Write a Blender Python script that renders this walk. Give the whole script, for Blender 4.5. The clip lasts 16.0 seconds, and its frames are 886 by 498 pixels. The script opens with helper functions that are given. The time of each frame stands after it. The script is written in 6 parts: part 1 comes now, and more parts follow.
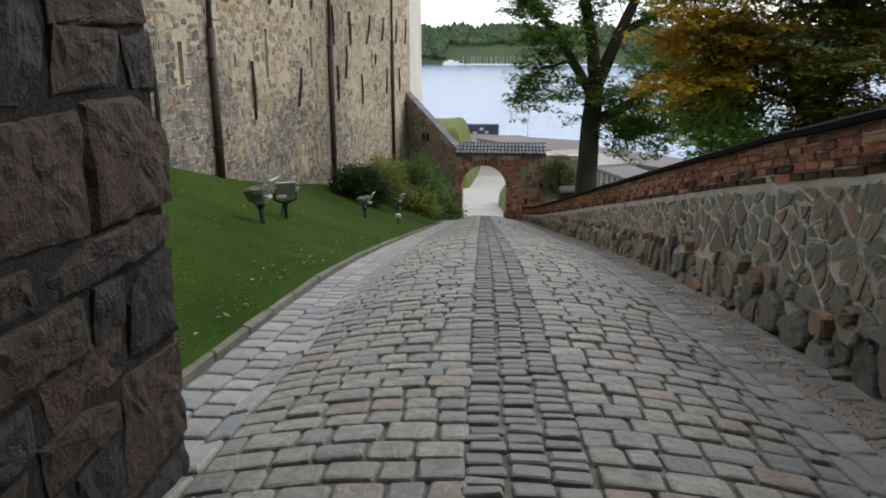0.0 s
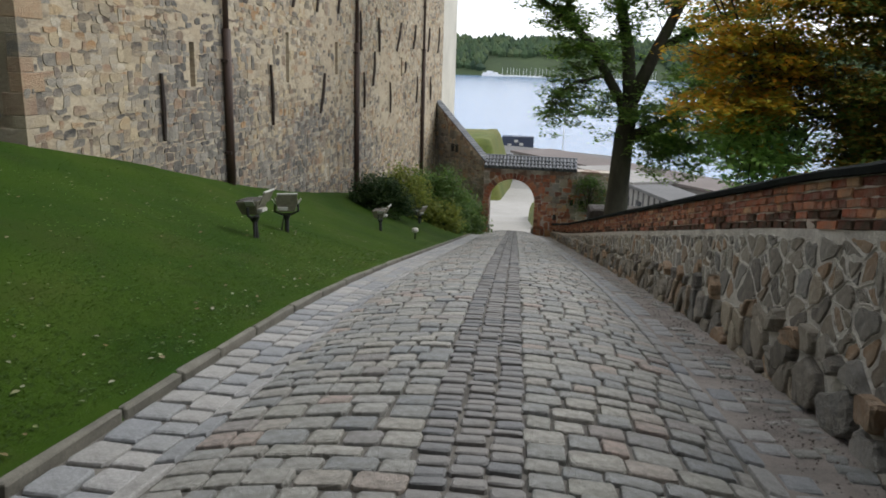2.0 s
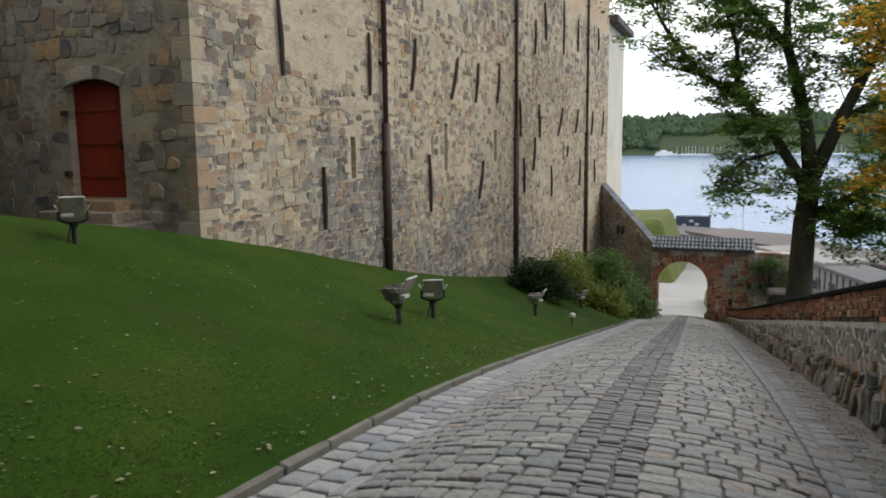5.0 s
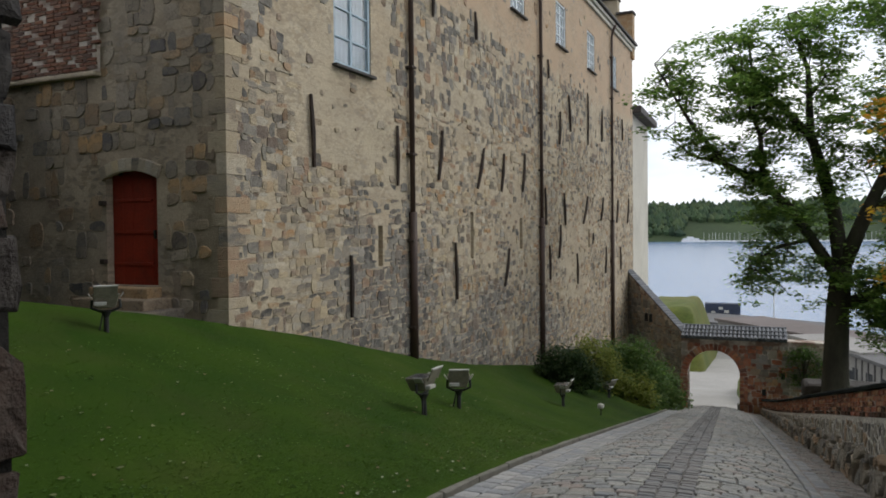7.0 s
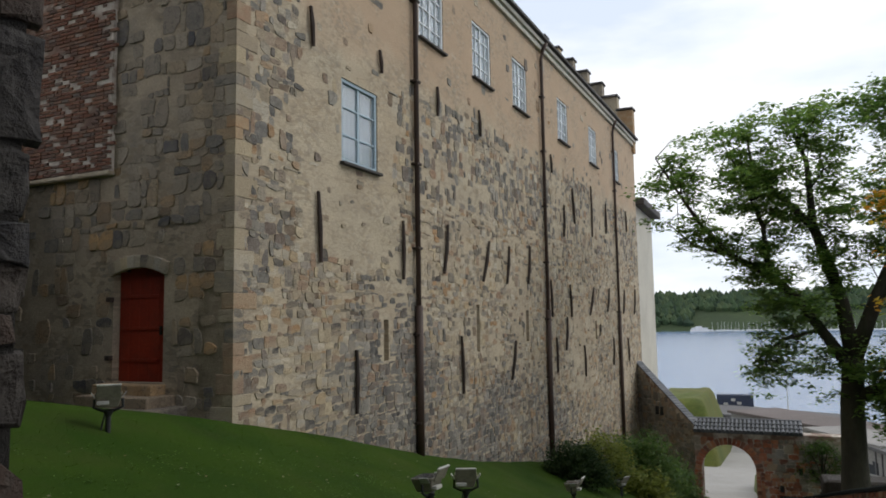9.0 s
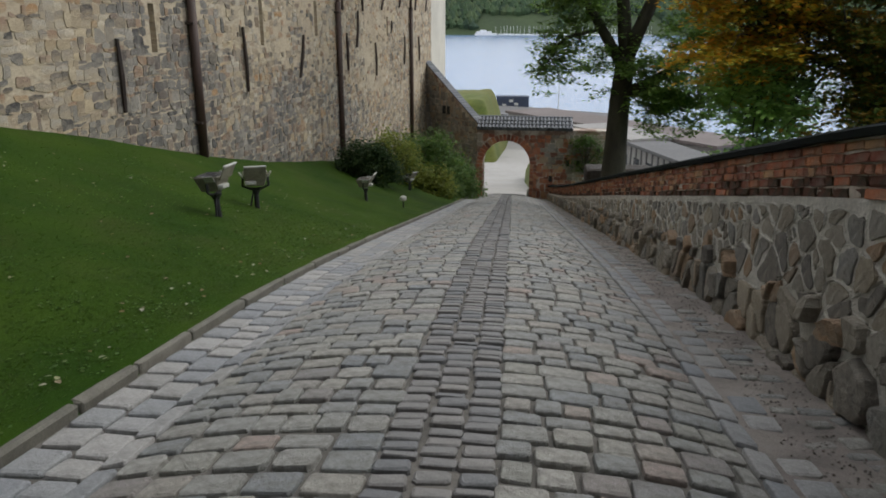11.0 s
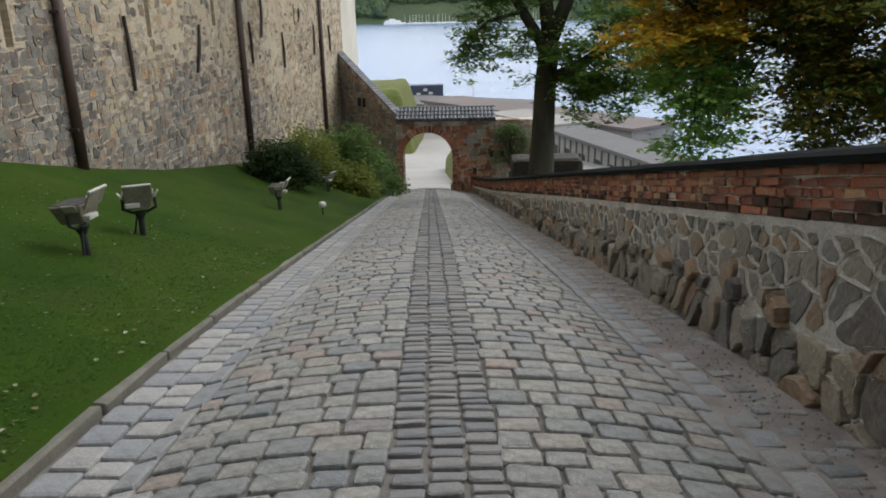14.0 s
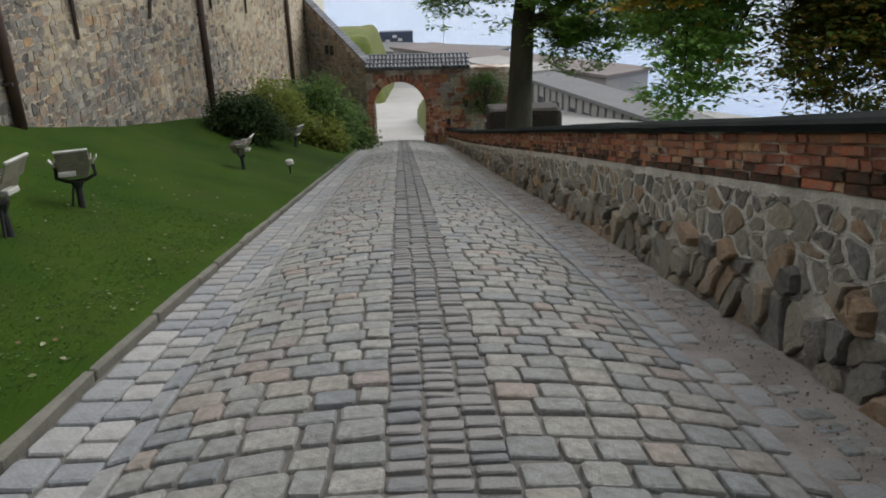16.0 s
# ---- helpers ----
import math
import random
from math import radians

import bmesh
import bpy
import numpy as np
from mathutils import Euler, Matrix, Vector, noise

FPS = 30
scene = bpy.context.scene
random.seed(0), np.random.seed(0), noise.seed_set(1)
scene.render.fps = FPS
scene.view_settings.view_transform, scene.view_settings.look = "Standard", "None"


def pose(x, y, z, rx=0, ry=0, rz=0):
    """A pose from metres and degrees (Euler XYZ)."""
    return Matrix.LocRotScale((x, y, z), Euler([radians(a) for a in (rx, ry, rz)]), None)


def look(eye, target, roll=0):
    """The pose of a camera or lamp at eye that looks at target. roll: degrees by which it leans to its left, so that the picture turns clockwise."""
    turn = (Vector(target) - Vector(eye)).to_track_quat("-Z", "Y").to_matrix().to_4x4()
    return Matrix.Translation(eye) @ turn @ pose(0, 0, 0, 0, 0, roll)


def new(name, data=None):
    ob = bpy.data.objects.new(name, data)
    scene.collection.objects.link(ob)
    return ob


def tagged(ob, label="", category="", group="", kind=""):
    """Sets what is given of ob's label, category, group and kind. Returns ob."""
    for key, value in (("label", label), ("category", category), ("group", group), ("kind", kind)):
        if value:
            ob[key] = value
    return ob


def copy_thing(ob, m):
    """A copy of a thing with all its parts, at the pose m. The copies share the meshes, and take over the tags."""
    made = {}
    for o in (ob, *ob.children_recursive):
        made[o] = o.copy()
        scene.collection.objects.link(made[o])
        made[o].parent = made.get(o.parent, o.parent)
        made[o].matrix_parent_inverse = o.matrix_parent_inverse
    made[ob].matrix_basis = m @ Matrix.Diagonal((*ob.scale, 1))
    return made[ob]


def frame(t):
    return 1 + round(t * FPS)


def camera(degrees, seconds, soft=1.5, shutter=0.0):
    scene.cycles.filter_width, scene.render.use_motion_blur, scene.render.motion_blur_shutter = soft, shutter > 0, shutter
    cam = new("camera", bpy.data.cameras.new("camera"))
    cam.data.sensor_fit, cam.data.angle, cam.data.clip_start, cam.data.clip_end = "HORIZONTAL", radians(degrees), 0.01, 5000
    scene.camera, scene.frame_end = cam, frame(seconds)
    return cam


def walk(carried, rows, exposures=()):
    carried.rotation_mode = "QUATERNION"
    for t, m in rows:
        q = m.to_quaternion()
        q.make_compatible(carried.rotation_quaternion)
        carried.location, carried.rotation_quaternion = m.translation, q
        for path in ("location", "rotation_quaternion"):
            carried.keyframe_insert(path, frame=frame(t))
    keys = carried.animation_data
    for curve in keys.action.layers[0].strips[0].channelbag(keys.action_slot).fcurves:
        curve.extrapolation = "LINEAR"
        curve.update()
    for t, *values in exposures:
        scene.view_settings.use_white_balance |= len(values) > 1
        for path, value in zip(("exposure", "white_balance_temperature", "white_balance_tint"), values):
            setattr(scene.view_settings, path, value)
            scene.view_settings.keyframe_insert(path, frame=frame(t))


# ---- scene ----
cam = camera(61.2, 16.0, soft=1.8)
METRES, EYE, TILT, LEAN, TURN = 6.5, 1.35, 0.0, 0.0, 5.1
ROWS = [
    (0.0, 0.0, 0.0, 0.0, -0.01, -14.69, 0.03),
    (0.5, 0.0115, 0.053, -0.0028, 1.79, -15.57, -0.21),
    (1.0, 0.0161, 0.1062, -0.0039, -0.33, -13.95, -0.63),
    (1.5, 0.0397, 0.1407, -0.0041, 0.7, -13.81, 0.26),
    (2.0, 0.0668, 0.1628, -0.0016, 2.95, -14.02, -1.78),
    (2.5, 0.0757, 0.1857, -0.0051, 3.46, -14.3, -1.5),
    (3.0, 0.0818, 0.2133, -0.0046, 4.6, -15.07, 0.25),
    (3.5, 0.1058, 0.22, -0.004, 9.99, -14.0, -0.1),
    (4.0, 0.1285, 0.2166, -0.0006, 13.6, -11.83, -0.68),
    (4.5, 0.1349, 0.2145, 0.0018, 14.82, -9.68, 0.08),
    (7.0, 0.1365, 0.2066, 0.0141, 17.72, -1.31, 0.57),
    (7.5, 0.1376, 0.2068, 0.0174, 17.64, 0.85, 0.56),
    (8.0, 0.1382, 0.2047, 0.0206, 17.97, 2.9, 0.55),
    (8.5, 0.1392, 0.2038, 0.0235, 18.17, 4.48, 0.93),
    (9.0, 0.1403, 0.202, 0.0254, 18.21, 5.63, 0.9),
    (9.5, 0.1378, 0.212, 0.0129, 16.98, -1.97, 1.06),
    (10.0, 0.1268, 0.242, -0.0016, 11.21, -10.19, -0.16),
    (12.5, 0.0774, 0.518, -0.03, -2.24, -18.8, 1.36),
    (13.0, 0.0793, 0.5744, -0.0327, -1.71, -19.11, 0.89),
    (13.5, 0.0741, 0.6207, -0.038, -1.83, -19.17, 0.46),
    (14.0, 0.0611, 0.6702, -0.0415, -4.29, -17.66, 1.03),
    (14.5, 0.0617, 0.7238, -0.0484, -3.83, -18.84, 1.07),
    (15.0, 0.0665, 0.7675, -0.0493, -3.37, -20.5, 1.19),
    (15.5, 0.0612, 0.8142, -0.0578, -4.11, -21.43, 0.69),
    (16.0, 0.0545, 0.8567, -0.0595, -6.6, -21.57, 1.17),
]
walk(cam, [(t, pose(0, 0, EYE, TILT, LEAN, TURN) @ pose(METRES * x, METRES * y, METRES * z, 90 + pitch, roll, yaw)) for t, x, y, z, yaw, pitch, roll in ROWS],
     [(0.0, 0.9), (4.5, 0.85), (7.0, 0.4), (8.0, 0.3), (9.0, 0.27), (9.5, -0.05), (10.0, 0.15), (11.2, 0.7), (12.5, 0.9), (16.0, 0.85)])

# ---- world and light: an overcast afternoon ----
world = bpy.data.worlds.new("overcast_sky")
scene.world = world
world.use_nodes = True
wn, wl = world.node_tree.nodes, world.node_tree.links
wbg = wn["Background"]
sky = wn.new("ShaderNodeTexSky")
sky.sky_type, sky.sun_disc = "NISHITA", False
sky.sun_elevation, sky.sun_rotation = radians(44), radians(51)
sky_gain = wn.new("ShaderNodeMixRGB")
sky_gain.blend_type, sky_gain.inputs[0].default_value = "MULTIPLY", 1.0
sky_gain.inputs[2].default_value = (0.1, 0.1, 0.1, 1)
wl.new(sky.outputs[0], sky_gain.inputs[1])
wcoord = wn.new("ShaderNodeTexCoord")
wmap = wn.new("ShaderNodeMapping")
wmap.inputs["Scale"].default_value = (1.5, 1.5, 5.0)
wl.new(wcoord.outputs["Generated"], wmap.inputs[0])
wnoise = wn.new("ShaderNodeTexNoise")
wnoise.inputs["Scale"].default_value, wnoise.inputs["Detail"].default_value = 2.2, 6
wl.new(wmap.outputs[0], wnoise.inputs["Vector"])
wramp = wn.new("ShaderNodeValToRGB")
wramp.color_ramp.elements[0].position, wramp.color_ramp.elements[0].color = 0.36, (0.66, 0.73, 0.86, 1)
wramp.color_ramp.elements[1].position, wramp.color_ramp.elements[1].color = 0.62, (1.0, 1.0, 1.0, 1)
wl.new(wnoise.outputs[0], wramp.inputs[0])
wmix = wn.new("ShaderNodeMixRGB")
wmix.inputs[0].default_value = 0.88
wl.new(sky_gain.outputs[0], wmix.inputs[1])
wl.new(wramp.outputs[0], wmix.inputs[2])
wl.new(wmix.outputs[0], wbg.inputs[0])
wbg.inputs[1].default_value = 1.05

sun = new("sun", bpy.data.lights.new("sun", "SUN"))
sun.data.energy, sun.data.angle, sun.data.color = 0.8, radians(30), (1.0, 0.97, 0.92)
sun.matrix_world = look((32, 46, 40), (0, 20, 0))

# ---- materials ----


def ramp(nodes, colours):
    r = nodes.new("ShaderNodeValToRGB")
    el = r.color_ramp.elements
    n = len(colours)
    el[0].position, el[0].color = 0.0, (*colours[0], 1)
    el[1].position, el[1].color = 1.0, (*colours[-1], 1)
    for k in range(1, n - 1):
        e = el.new(k / (n - 1))
        e.color = (*colours[k], 1)
    return r


def material(name, colours, rough=0.85, by="noise", grain=30.0, stain=1.2, bump=0.3, metal=0.0, dirt=(0.03, 0.028, 0.022), dirt_amount=0.45, stretch=(1, 1, 1), spec=0.35, depth=0.01, wash=None, wash_amount=0.0, wash_scale=0.8, crack=0.0, crack_scale=4.0):
    """Colours vary by object, by island or by broad noise; stains and grain on top."""
    m = bpy.data.materials.new(name)
    m.use_nodes = True
    n, l = m.node_tree.nodes, m.node_tree.links
    b = n["Principled BSDF"]
    b.inputs["Roughness"].default_value, b.inputs["Metallic"].default_value = rough, metal
    b.inputs["Specular IOR Level"].default_value = spec
    tc = n.new("ShaderNodeTexCoord")
    mp = n.new("ShaderNodeMapping")
    mp.inputs["Scale"].default_value = stretch
    l.new(tc.outputs["Object"], mp.inputs[0])

    def noise_tex(scale, detail=4.0, roughness=0.6):
        t = n.new("ShaderNodeTexNoise")
        t.inputs["Scale"].default_value, t.inputs["Detail"].default_value, t.inputs["Roughness"].default_value = scale, detail, roughness
        l.new(mp.outputs[0], t.inputs["Vector"])
        return t

    rp = ramp(n, colours)
    if by == "object":
        l.new(n.new("ShaderNodeObjectInfo").outputs["Random"], rp.inputs[0])
    elif by == "island":
        l.new(n.new("ShaderNodeNewGeometry").outputs["Random Per Island"], rp.inputs[0])
    else:
        broad = noise_tex(stain * 0.6, 5.0)
        st = n.new("ShaderNodeMapRange")
        st.inputs[1].default_value, st.inputs[2].default_value = 0.3, 0.7
        l.new(broad.outputs[0], st.inputs[0])
        l.new(st.outputs[0], rp.inputs[0])
    fine = noise_tex(grain, 6.0, 0.7)
    mr = n.new("ShaderNodeMapRange")
    mr.inputs[1].default_value, mr.inputs[2].default_value, mr.inputs[3].default_value, mr.inputs[4].default_value = 0.25, 0.75, 0.72, 1.28
    l.new(fine.outputs[0], mr.inputs[0])
    mul = n.new("ShaderNodeMixRGB")
    mul.blend_type, mul.inputs[0].default_value = "MULTIPLY", 1.0
    l.new(rp.outputs[0], mul.inputs[1])
    l.new(mr.outputs[0], mul.inputs[2])
    st2 = noise_tex(stain, 5.0, 0.65)
    mr2 = n.new("ShaderNodeMapRange")
    mr2.inputs[1].default_value, mr2.inputs[2].default_value, mr2.inputs[3].default_value, mr2.inputs[4].default_value = 0.48, 0.78, 0.0, dirt_amount
    l.new(st2.outputs[0], mr2.inputs[0])
    mx = n.new("ShaderNodeMixRGB")
    l.new(mr2.outputs[0], mx.inputs[0])
    l.new(mul.outputs[0], mx.inputs[1])
    mx.inputs[2].default_value = (*dirt, 1)
    last = mx
    if wash:
        wz = noise_tex(wash_scale, 7.0, 0.7)
        wr = n.new("ShaderNodeMapRange")
        wr.inputs[1].default_value, wr.inputs[2].default_value, wr.inputs[3].default_value, wr.inputs[4].default_value = 0.42, 0.6, 0.0, wash_amount
        l.new(wz.outputs[0], wr.inputs[0])
        last = n.new("ShaderNodeMixRGB")
        l.new(wr.outputs[0], last.inputs[0])
        l.new(mx.outputs[0], last.inputs[1])
        last.inputs[2].default_value = (*wash, 1)
    if crack:
        cz = noise_tex(crack_scale, 3.0, 0.6)
        off = n.new("ShaderNodeMath")
        off.operation = "SUBTRACT"
        off.inputs[1].default_value = 0.5
        l.new(cz.outputs[0], off.inputs[0])
        ab = n.new("ShaderNodeMath")
        ab.operation = "ABSOLUTE"
        l.new(off.outputs[0], ab.inputs[0])
        cr = n.new("ShaderNodeMapRange")
        cr.inputs[1].default_value, cr.inputs[2].default_value, cr.inputs[3].default_value, cr.inputs[4].default_value = 0.006, 0.022, crack, 0.0
        l.new(ab.outputs[0], cr.inputs[0])
        prev, last = last, n.new("ShaderNodeMixRGB")
        l.new(cr.outputs[0], last.inputs[0])
        l.new(prev.outputs[0], last.inputs[1])
        last.inputs[2].default_value = (0.05, 0.042, 0.034, 1)
    l.new(last.outputs[0], b.inputs["Base Color"])
    if bump:
        bp = n.new("ShaderNodeBump")
        bp.inputs["Strength"].default_value, bp.inputs["Distance"].default_value = bump, depth
        l.new(fine.outputs[0], bp.inputs["Height"])
        l.new(bp.outputs[0], b.inputs["Normal"])
    return m


SETT = [(0.297, 0.289, 0.257), (0.235, 0.248, 0.251), (0.335, 0.321, 0.281), (0.27, 0.272, 0.254), (0.324, 0.299, 0.259), (0.248, 0.256, 0.248), (0.362, 0.348, 0.308), (0.297, 0.292, 0.262), (0.2, 0.214, 0.224), (0.286, 0.283, 0.248), (0.324, 0.313, 0.273), (0.324, 0.257, 0.219), (0.216, 0.225, 0.224), (0.302, 0.302, 0.281)]
sett_one = material("granite_sett", SETT, 0.62, "object", 38, 9, 1.0, dirt_amount=0.5, depth=0.02, wash=(0.16, 0.155, 0.135), wash_amount=0.5, wash_scale=14.0)
sett_many = material("granite_setts", SETT, 0.62, "island", 38, 9, 1.0, dirt_amount=0.5, depth=0.02, wash=(0.16, 0.155, 0.135), wash_amount=0.5, wash_scale=14.0)
DARKS = [(0.163, 0.159, 0.15), (0.193, 0.183, 0.169), (0.135, 0.138, 0.139), (0.212, 0.198, 0.178)]
strip_one = material("dark_sett", DARKS, 0.6, "object", 60, 4, 0.5, dirt_amount=0.3)
strip_many = material("dark_setts", DARKS, 0.6, "island", 60, 4, 0.5, dirt_amount=0.3)
SLAB = [(0.27, 0.27, 0.26), (0.22, 0.228, 0.235), (0.33, 0.32, 0.3), (0.24, 0.235, 0.22)]
slab_many = material("gutter_slabs", SLAB, 0.7, "island", 40, 6, 0.8, dirt_amount=0.4, depth=0.015)
slab_one = material("gutter_slab", SLAB, 0.7, "object", 40, 6, 0.8, dirt_amount=0.4, depth=0.015)
kerb_mat = material("kerb_granite", [(0.152, 0.144, 0.116), (0.12, 0.114, 0.092), (0.184, 0.172, 0.14)], 0.8, "object", 50, 3, 0.5)
joint = material("joint_earth", [(0.1, 0.093, 0.082), (0.165, 0.152, 0.132)], 0.95, "noise", 80, 3, 0.6)
gravel = material("gravel_dirt", [(0.195, 0.169, 0.152), (0.312, 0.276, 0.243)], 0.95, "noise", 120, 4, 0.8, dirt_amount=0.4)
turf = material("turf", [(0.0163, 0.043, 0.00258), (0.0224, 0.0499, 0.00327), (0.0292, 0.0593, 0.00396), (0.0378, 0.0671, 0.00619)], 0.95, "noise", 70, 0.8, 0.5, dirt=(0.05, 0.05, 0.016), dirt_amount=0.4, spec=0.1, depth=0.03)
far_ground = material("far_ground", [(0.2, 0.193, 0.178), (0.26, 0.25, 0.232)], 0.95, "noise", 3, 0.1, 0.1, dirt_amount=0.2)
pale_gravel = material("pale_gravel", [(0.27, 0.258, 0.235), (0.33, 0.315, 0.29)], 0.95, "noise", 12, 0.4, 0.2, dirt_amount=0.12)
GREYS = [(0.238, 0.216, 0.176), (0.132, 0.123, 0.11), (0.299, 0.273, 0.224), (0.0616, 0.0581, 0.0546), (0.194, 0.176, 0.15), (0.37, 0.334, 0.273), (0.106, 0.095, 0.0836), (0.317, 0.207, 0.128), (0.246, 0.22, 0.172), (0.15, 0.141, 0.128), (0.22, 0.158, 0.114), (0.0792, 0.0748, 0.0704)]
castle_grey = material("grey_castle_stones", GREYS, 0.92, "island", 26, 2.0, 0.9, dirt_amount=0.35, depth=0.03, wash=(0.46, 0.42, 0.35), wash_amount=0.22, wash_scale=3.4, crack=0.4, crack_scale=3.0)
castle_grey_one = material("grey_castle_stone", GREYS, 0.92, "object", 26, 1.3, 0.9, dirt_amount=0.4, depth=0.03, wash=(0.36, 0.32, 0.25), wash_amount=0.5, wash_scale=4.0)
CASTLE = [(0.4, 0.31, 0.2), (0.22, 0.2, 0.172), (0.5, 0.41, 0.275), (0.075, 0.068, 0.062), (0.42, 0.245, 0.115), (0.31, 0.277, 0.23), (0.56, 0.49, 0.37), (0.15, 0.134, 0.115), (0.45, 0.335, 0.195), (0.32, 0.2, 0.128), (0.235, 0.2, 0.153), (0.47, 0.405, 0.3), (0.105, 0.094, 0.083), (0.36, 0.3, 0.22), (0.5, 0.4, 0.25), (0.19, 0.16, 0.126)]
castle_many = material("castle_stones", CASTLE, 0.92, "island", 26, 2.4, 0.9, dirt_amount=0.35, depth=0.03, stretch=(0.6, 1.3, 1), wash=(0.5, 0.42, 0.29), wash_amount=0.26, wash_scale=2.6, crack=0.3, crack_scale=2.2)
castle_one = material("castle_stone", CASTLE, 0.92, "object", 26, 2.4, 0.9, dirt_amount=0.35, depth=0.03, stretch=(0.6, 1.3, 1), wash=(0.47, 0.38, 0.25), wash_amount=0.5, wash_scale=2.4)
END = [(0.333, 0.273, 0.199), (0.127, 0.117, 0.114), (0.444, 0.333, 0.206), (0.234, 0.206, 0.174), (0.5, 0.317, 0.151), (0.092, 0.0888, 0.092), (0.365, 0.301, 0.217), (0.167, 0.154, 0.143), (0.4, 0.333, 0.249)]
end_many = material("end_wall_stones", END, 0.92, "island", 26, 2.0, 0.9, dirt_amount=0.45, depth=0.03, wash=(0.3, 0.25, 0.18), wash_amount=0.45, wash_scale=3.2, crack=0.4, crack_scale=3.0)
end_one = material("end_wall_stone", END, 0.92, "object", 26, 2.0, 0.9, dirt_amount=0.45, depth=0.03, wash=(0.3, 0.25, 0.18), wash_amount=0.45, wash_scale=3.2, crack=0.4, crack_scale=3.0)
end_plaster = material("end_wall_mortar", [(0.312, 0.256, 0.185), (0.425, 0.344, 0.244), (0.25, 0.219, 0.177)], 0.95, "noise", 20, 0.8, 0.8, dirt_amount=0.5, depth=0.03)
plaster = material("lime_plaster", [(0.423, 0.352, 0.241), (0.492, 0.414, 0.293), (0.452, 0.362, 0.245), (0.511, 0.448, 0.337)], 0.92, "noise", 18, 0.55, 0.7, dirt=(0.2, 0.165, 0.12), dirt_amount=0.5, depth=0.03, stretch=(0.6, 1.3, 1), wash=(0.42, 0.35, 0.25), wash_amount=0.5, wash_scale=1.3, crack=0.2, crack_scale=1.4)


def upper_coat(m, colour, low, high):
    """A second coat of render over the part of the wall above a ragged line."""
    n, l = m.node_tree.nodes, m.node_tree.links
    b = n["Principled BSDF"]
    under = b.inputs["Base Color"].links[0].from_socket
    tc = n.new("ShaderNodeTexCoord")
    sep = n.new("ShaderNodeSeparateXYZ")
    l.new(tc.outputs["Object"], sep.inputs[0])
    nz = n.new("ShaderNodeTexNoise")
    nz.inputs["Scale"].default_value, nz.inputs["Detail"].default_value = 0.9, 7
    l.new(tc.outputs["Object"], nz.inputs["Vector"])
    add = n.new("ShaderNodeMath")
    add.operation, add.inputs[1].default_value = "MULTIPLY_ADD", 3.0
    l.new(nz.outputs[0], add.inputs[0])
    l.new(sep.outputs["Y"], add.inputs[2])
    mr = n.new("ShaderNodeMapRange")
    mr.inputs[1].default_value, mr.inputs[2].default_value, mr.inputs[4].default_value = low, high, 0.75
    l.new(add.outputs[0], mr.inputs[0])
    mx = n.new("ShaderNodeMixRGB")
    l.new(mr.outputs[0], mx.inputs[0])
    l.new(under, mx.inputs[1])
    mx.inputs[2].default_value = (*colour, 1)
    l.new(mx.outputs[0], b.inputs["Base Color"])


upper_coat(plaster, (0.45, 0.315, 0.205), 9.4, 10.6)


def chips(m, colours, size, amount):
    """Small stones and spalls that show through the render here and there."""
    n, l = m.node_tree.nodes, m.node_tree.links
    b = n["Principled BSDF"]
    under = b.inputs["Base Color"].links[0].from_socket
    tc = n.new("ShaderNodeTexCoord")
    mp = n.new("ShaderNodeMapping")
    mp.inputs["Scale"].default_value = (1 / size, 2 / size, 1)
    l.new(tc.outputs["Object"], mp.inputs[0])
    vor = n.new("ShaderNodeTexVoronoi")
    vor.inputs["Scale"].default_value = 1.0
    l.new(mp.outputs[0], vor.inputs["Vector"])
    sep = n.new("ShaderNodeSeparateColor")
    l.new(vor.outputs["Color"], sep.inputs[0])
    rp = ramp(n, colours)
    l.new(sep.outputs[0], rp.inputs[0])
    pick = n.new("ShaderNodeMapRange")
    pick.inputs[1].default_value, pick.inputs[2].default_value, pick.inputs[4].default_value = 0.45, 0.5, amount
    l.new(sep.outputs[1], pick.inputs[0])
    nz = n.new("ShaderNodeTexNoise")
    nz.inputs["Scale"].default_value, nz.inputs["Detail"].default_value = 0.7, 4
    l.new(tc.outputs["Object"], nz.inputs["Vector"])
    patch = n.new("ShaderNodeMapRange")
    patch.inputs[1].default_value, patch.inputs[2].default_value = 0.42, 0.58
    l.new(nz.outputs[0], patch.inputs[0])
    fac = n.new("ShaderNodeMath")
    fac.operation = "MULTIPLY"
    l.new(pick.outputs[0], fac.inputs[0])
    l.new(patch.outputs[0], fac.inputs[1])
    mx = n.new("ShaderNodeMixRGB")
    l.new(fac.outputs[0], mx.inputs[0])
    l.new(under, mx.inputs[1])
    l.new(rp.outputs[0], mx.inputs[2])
    l.new(mx.outputs[0], b.inputs["Base Color"])


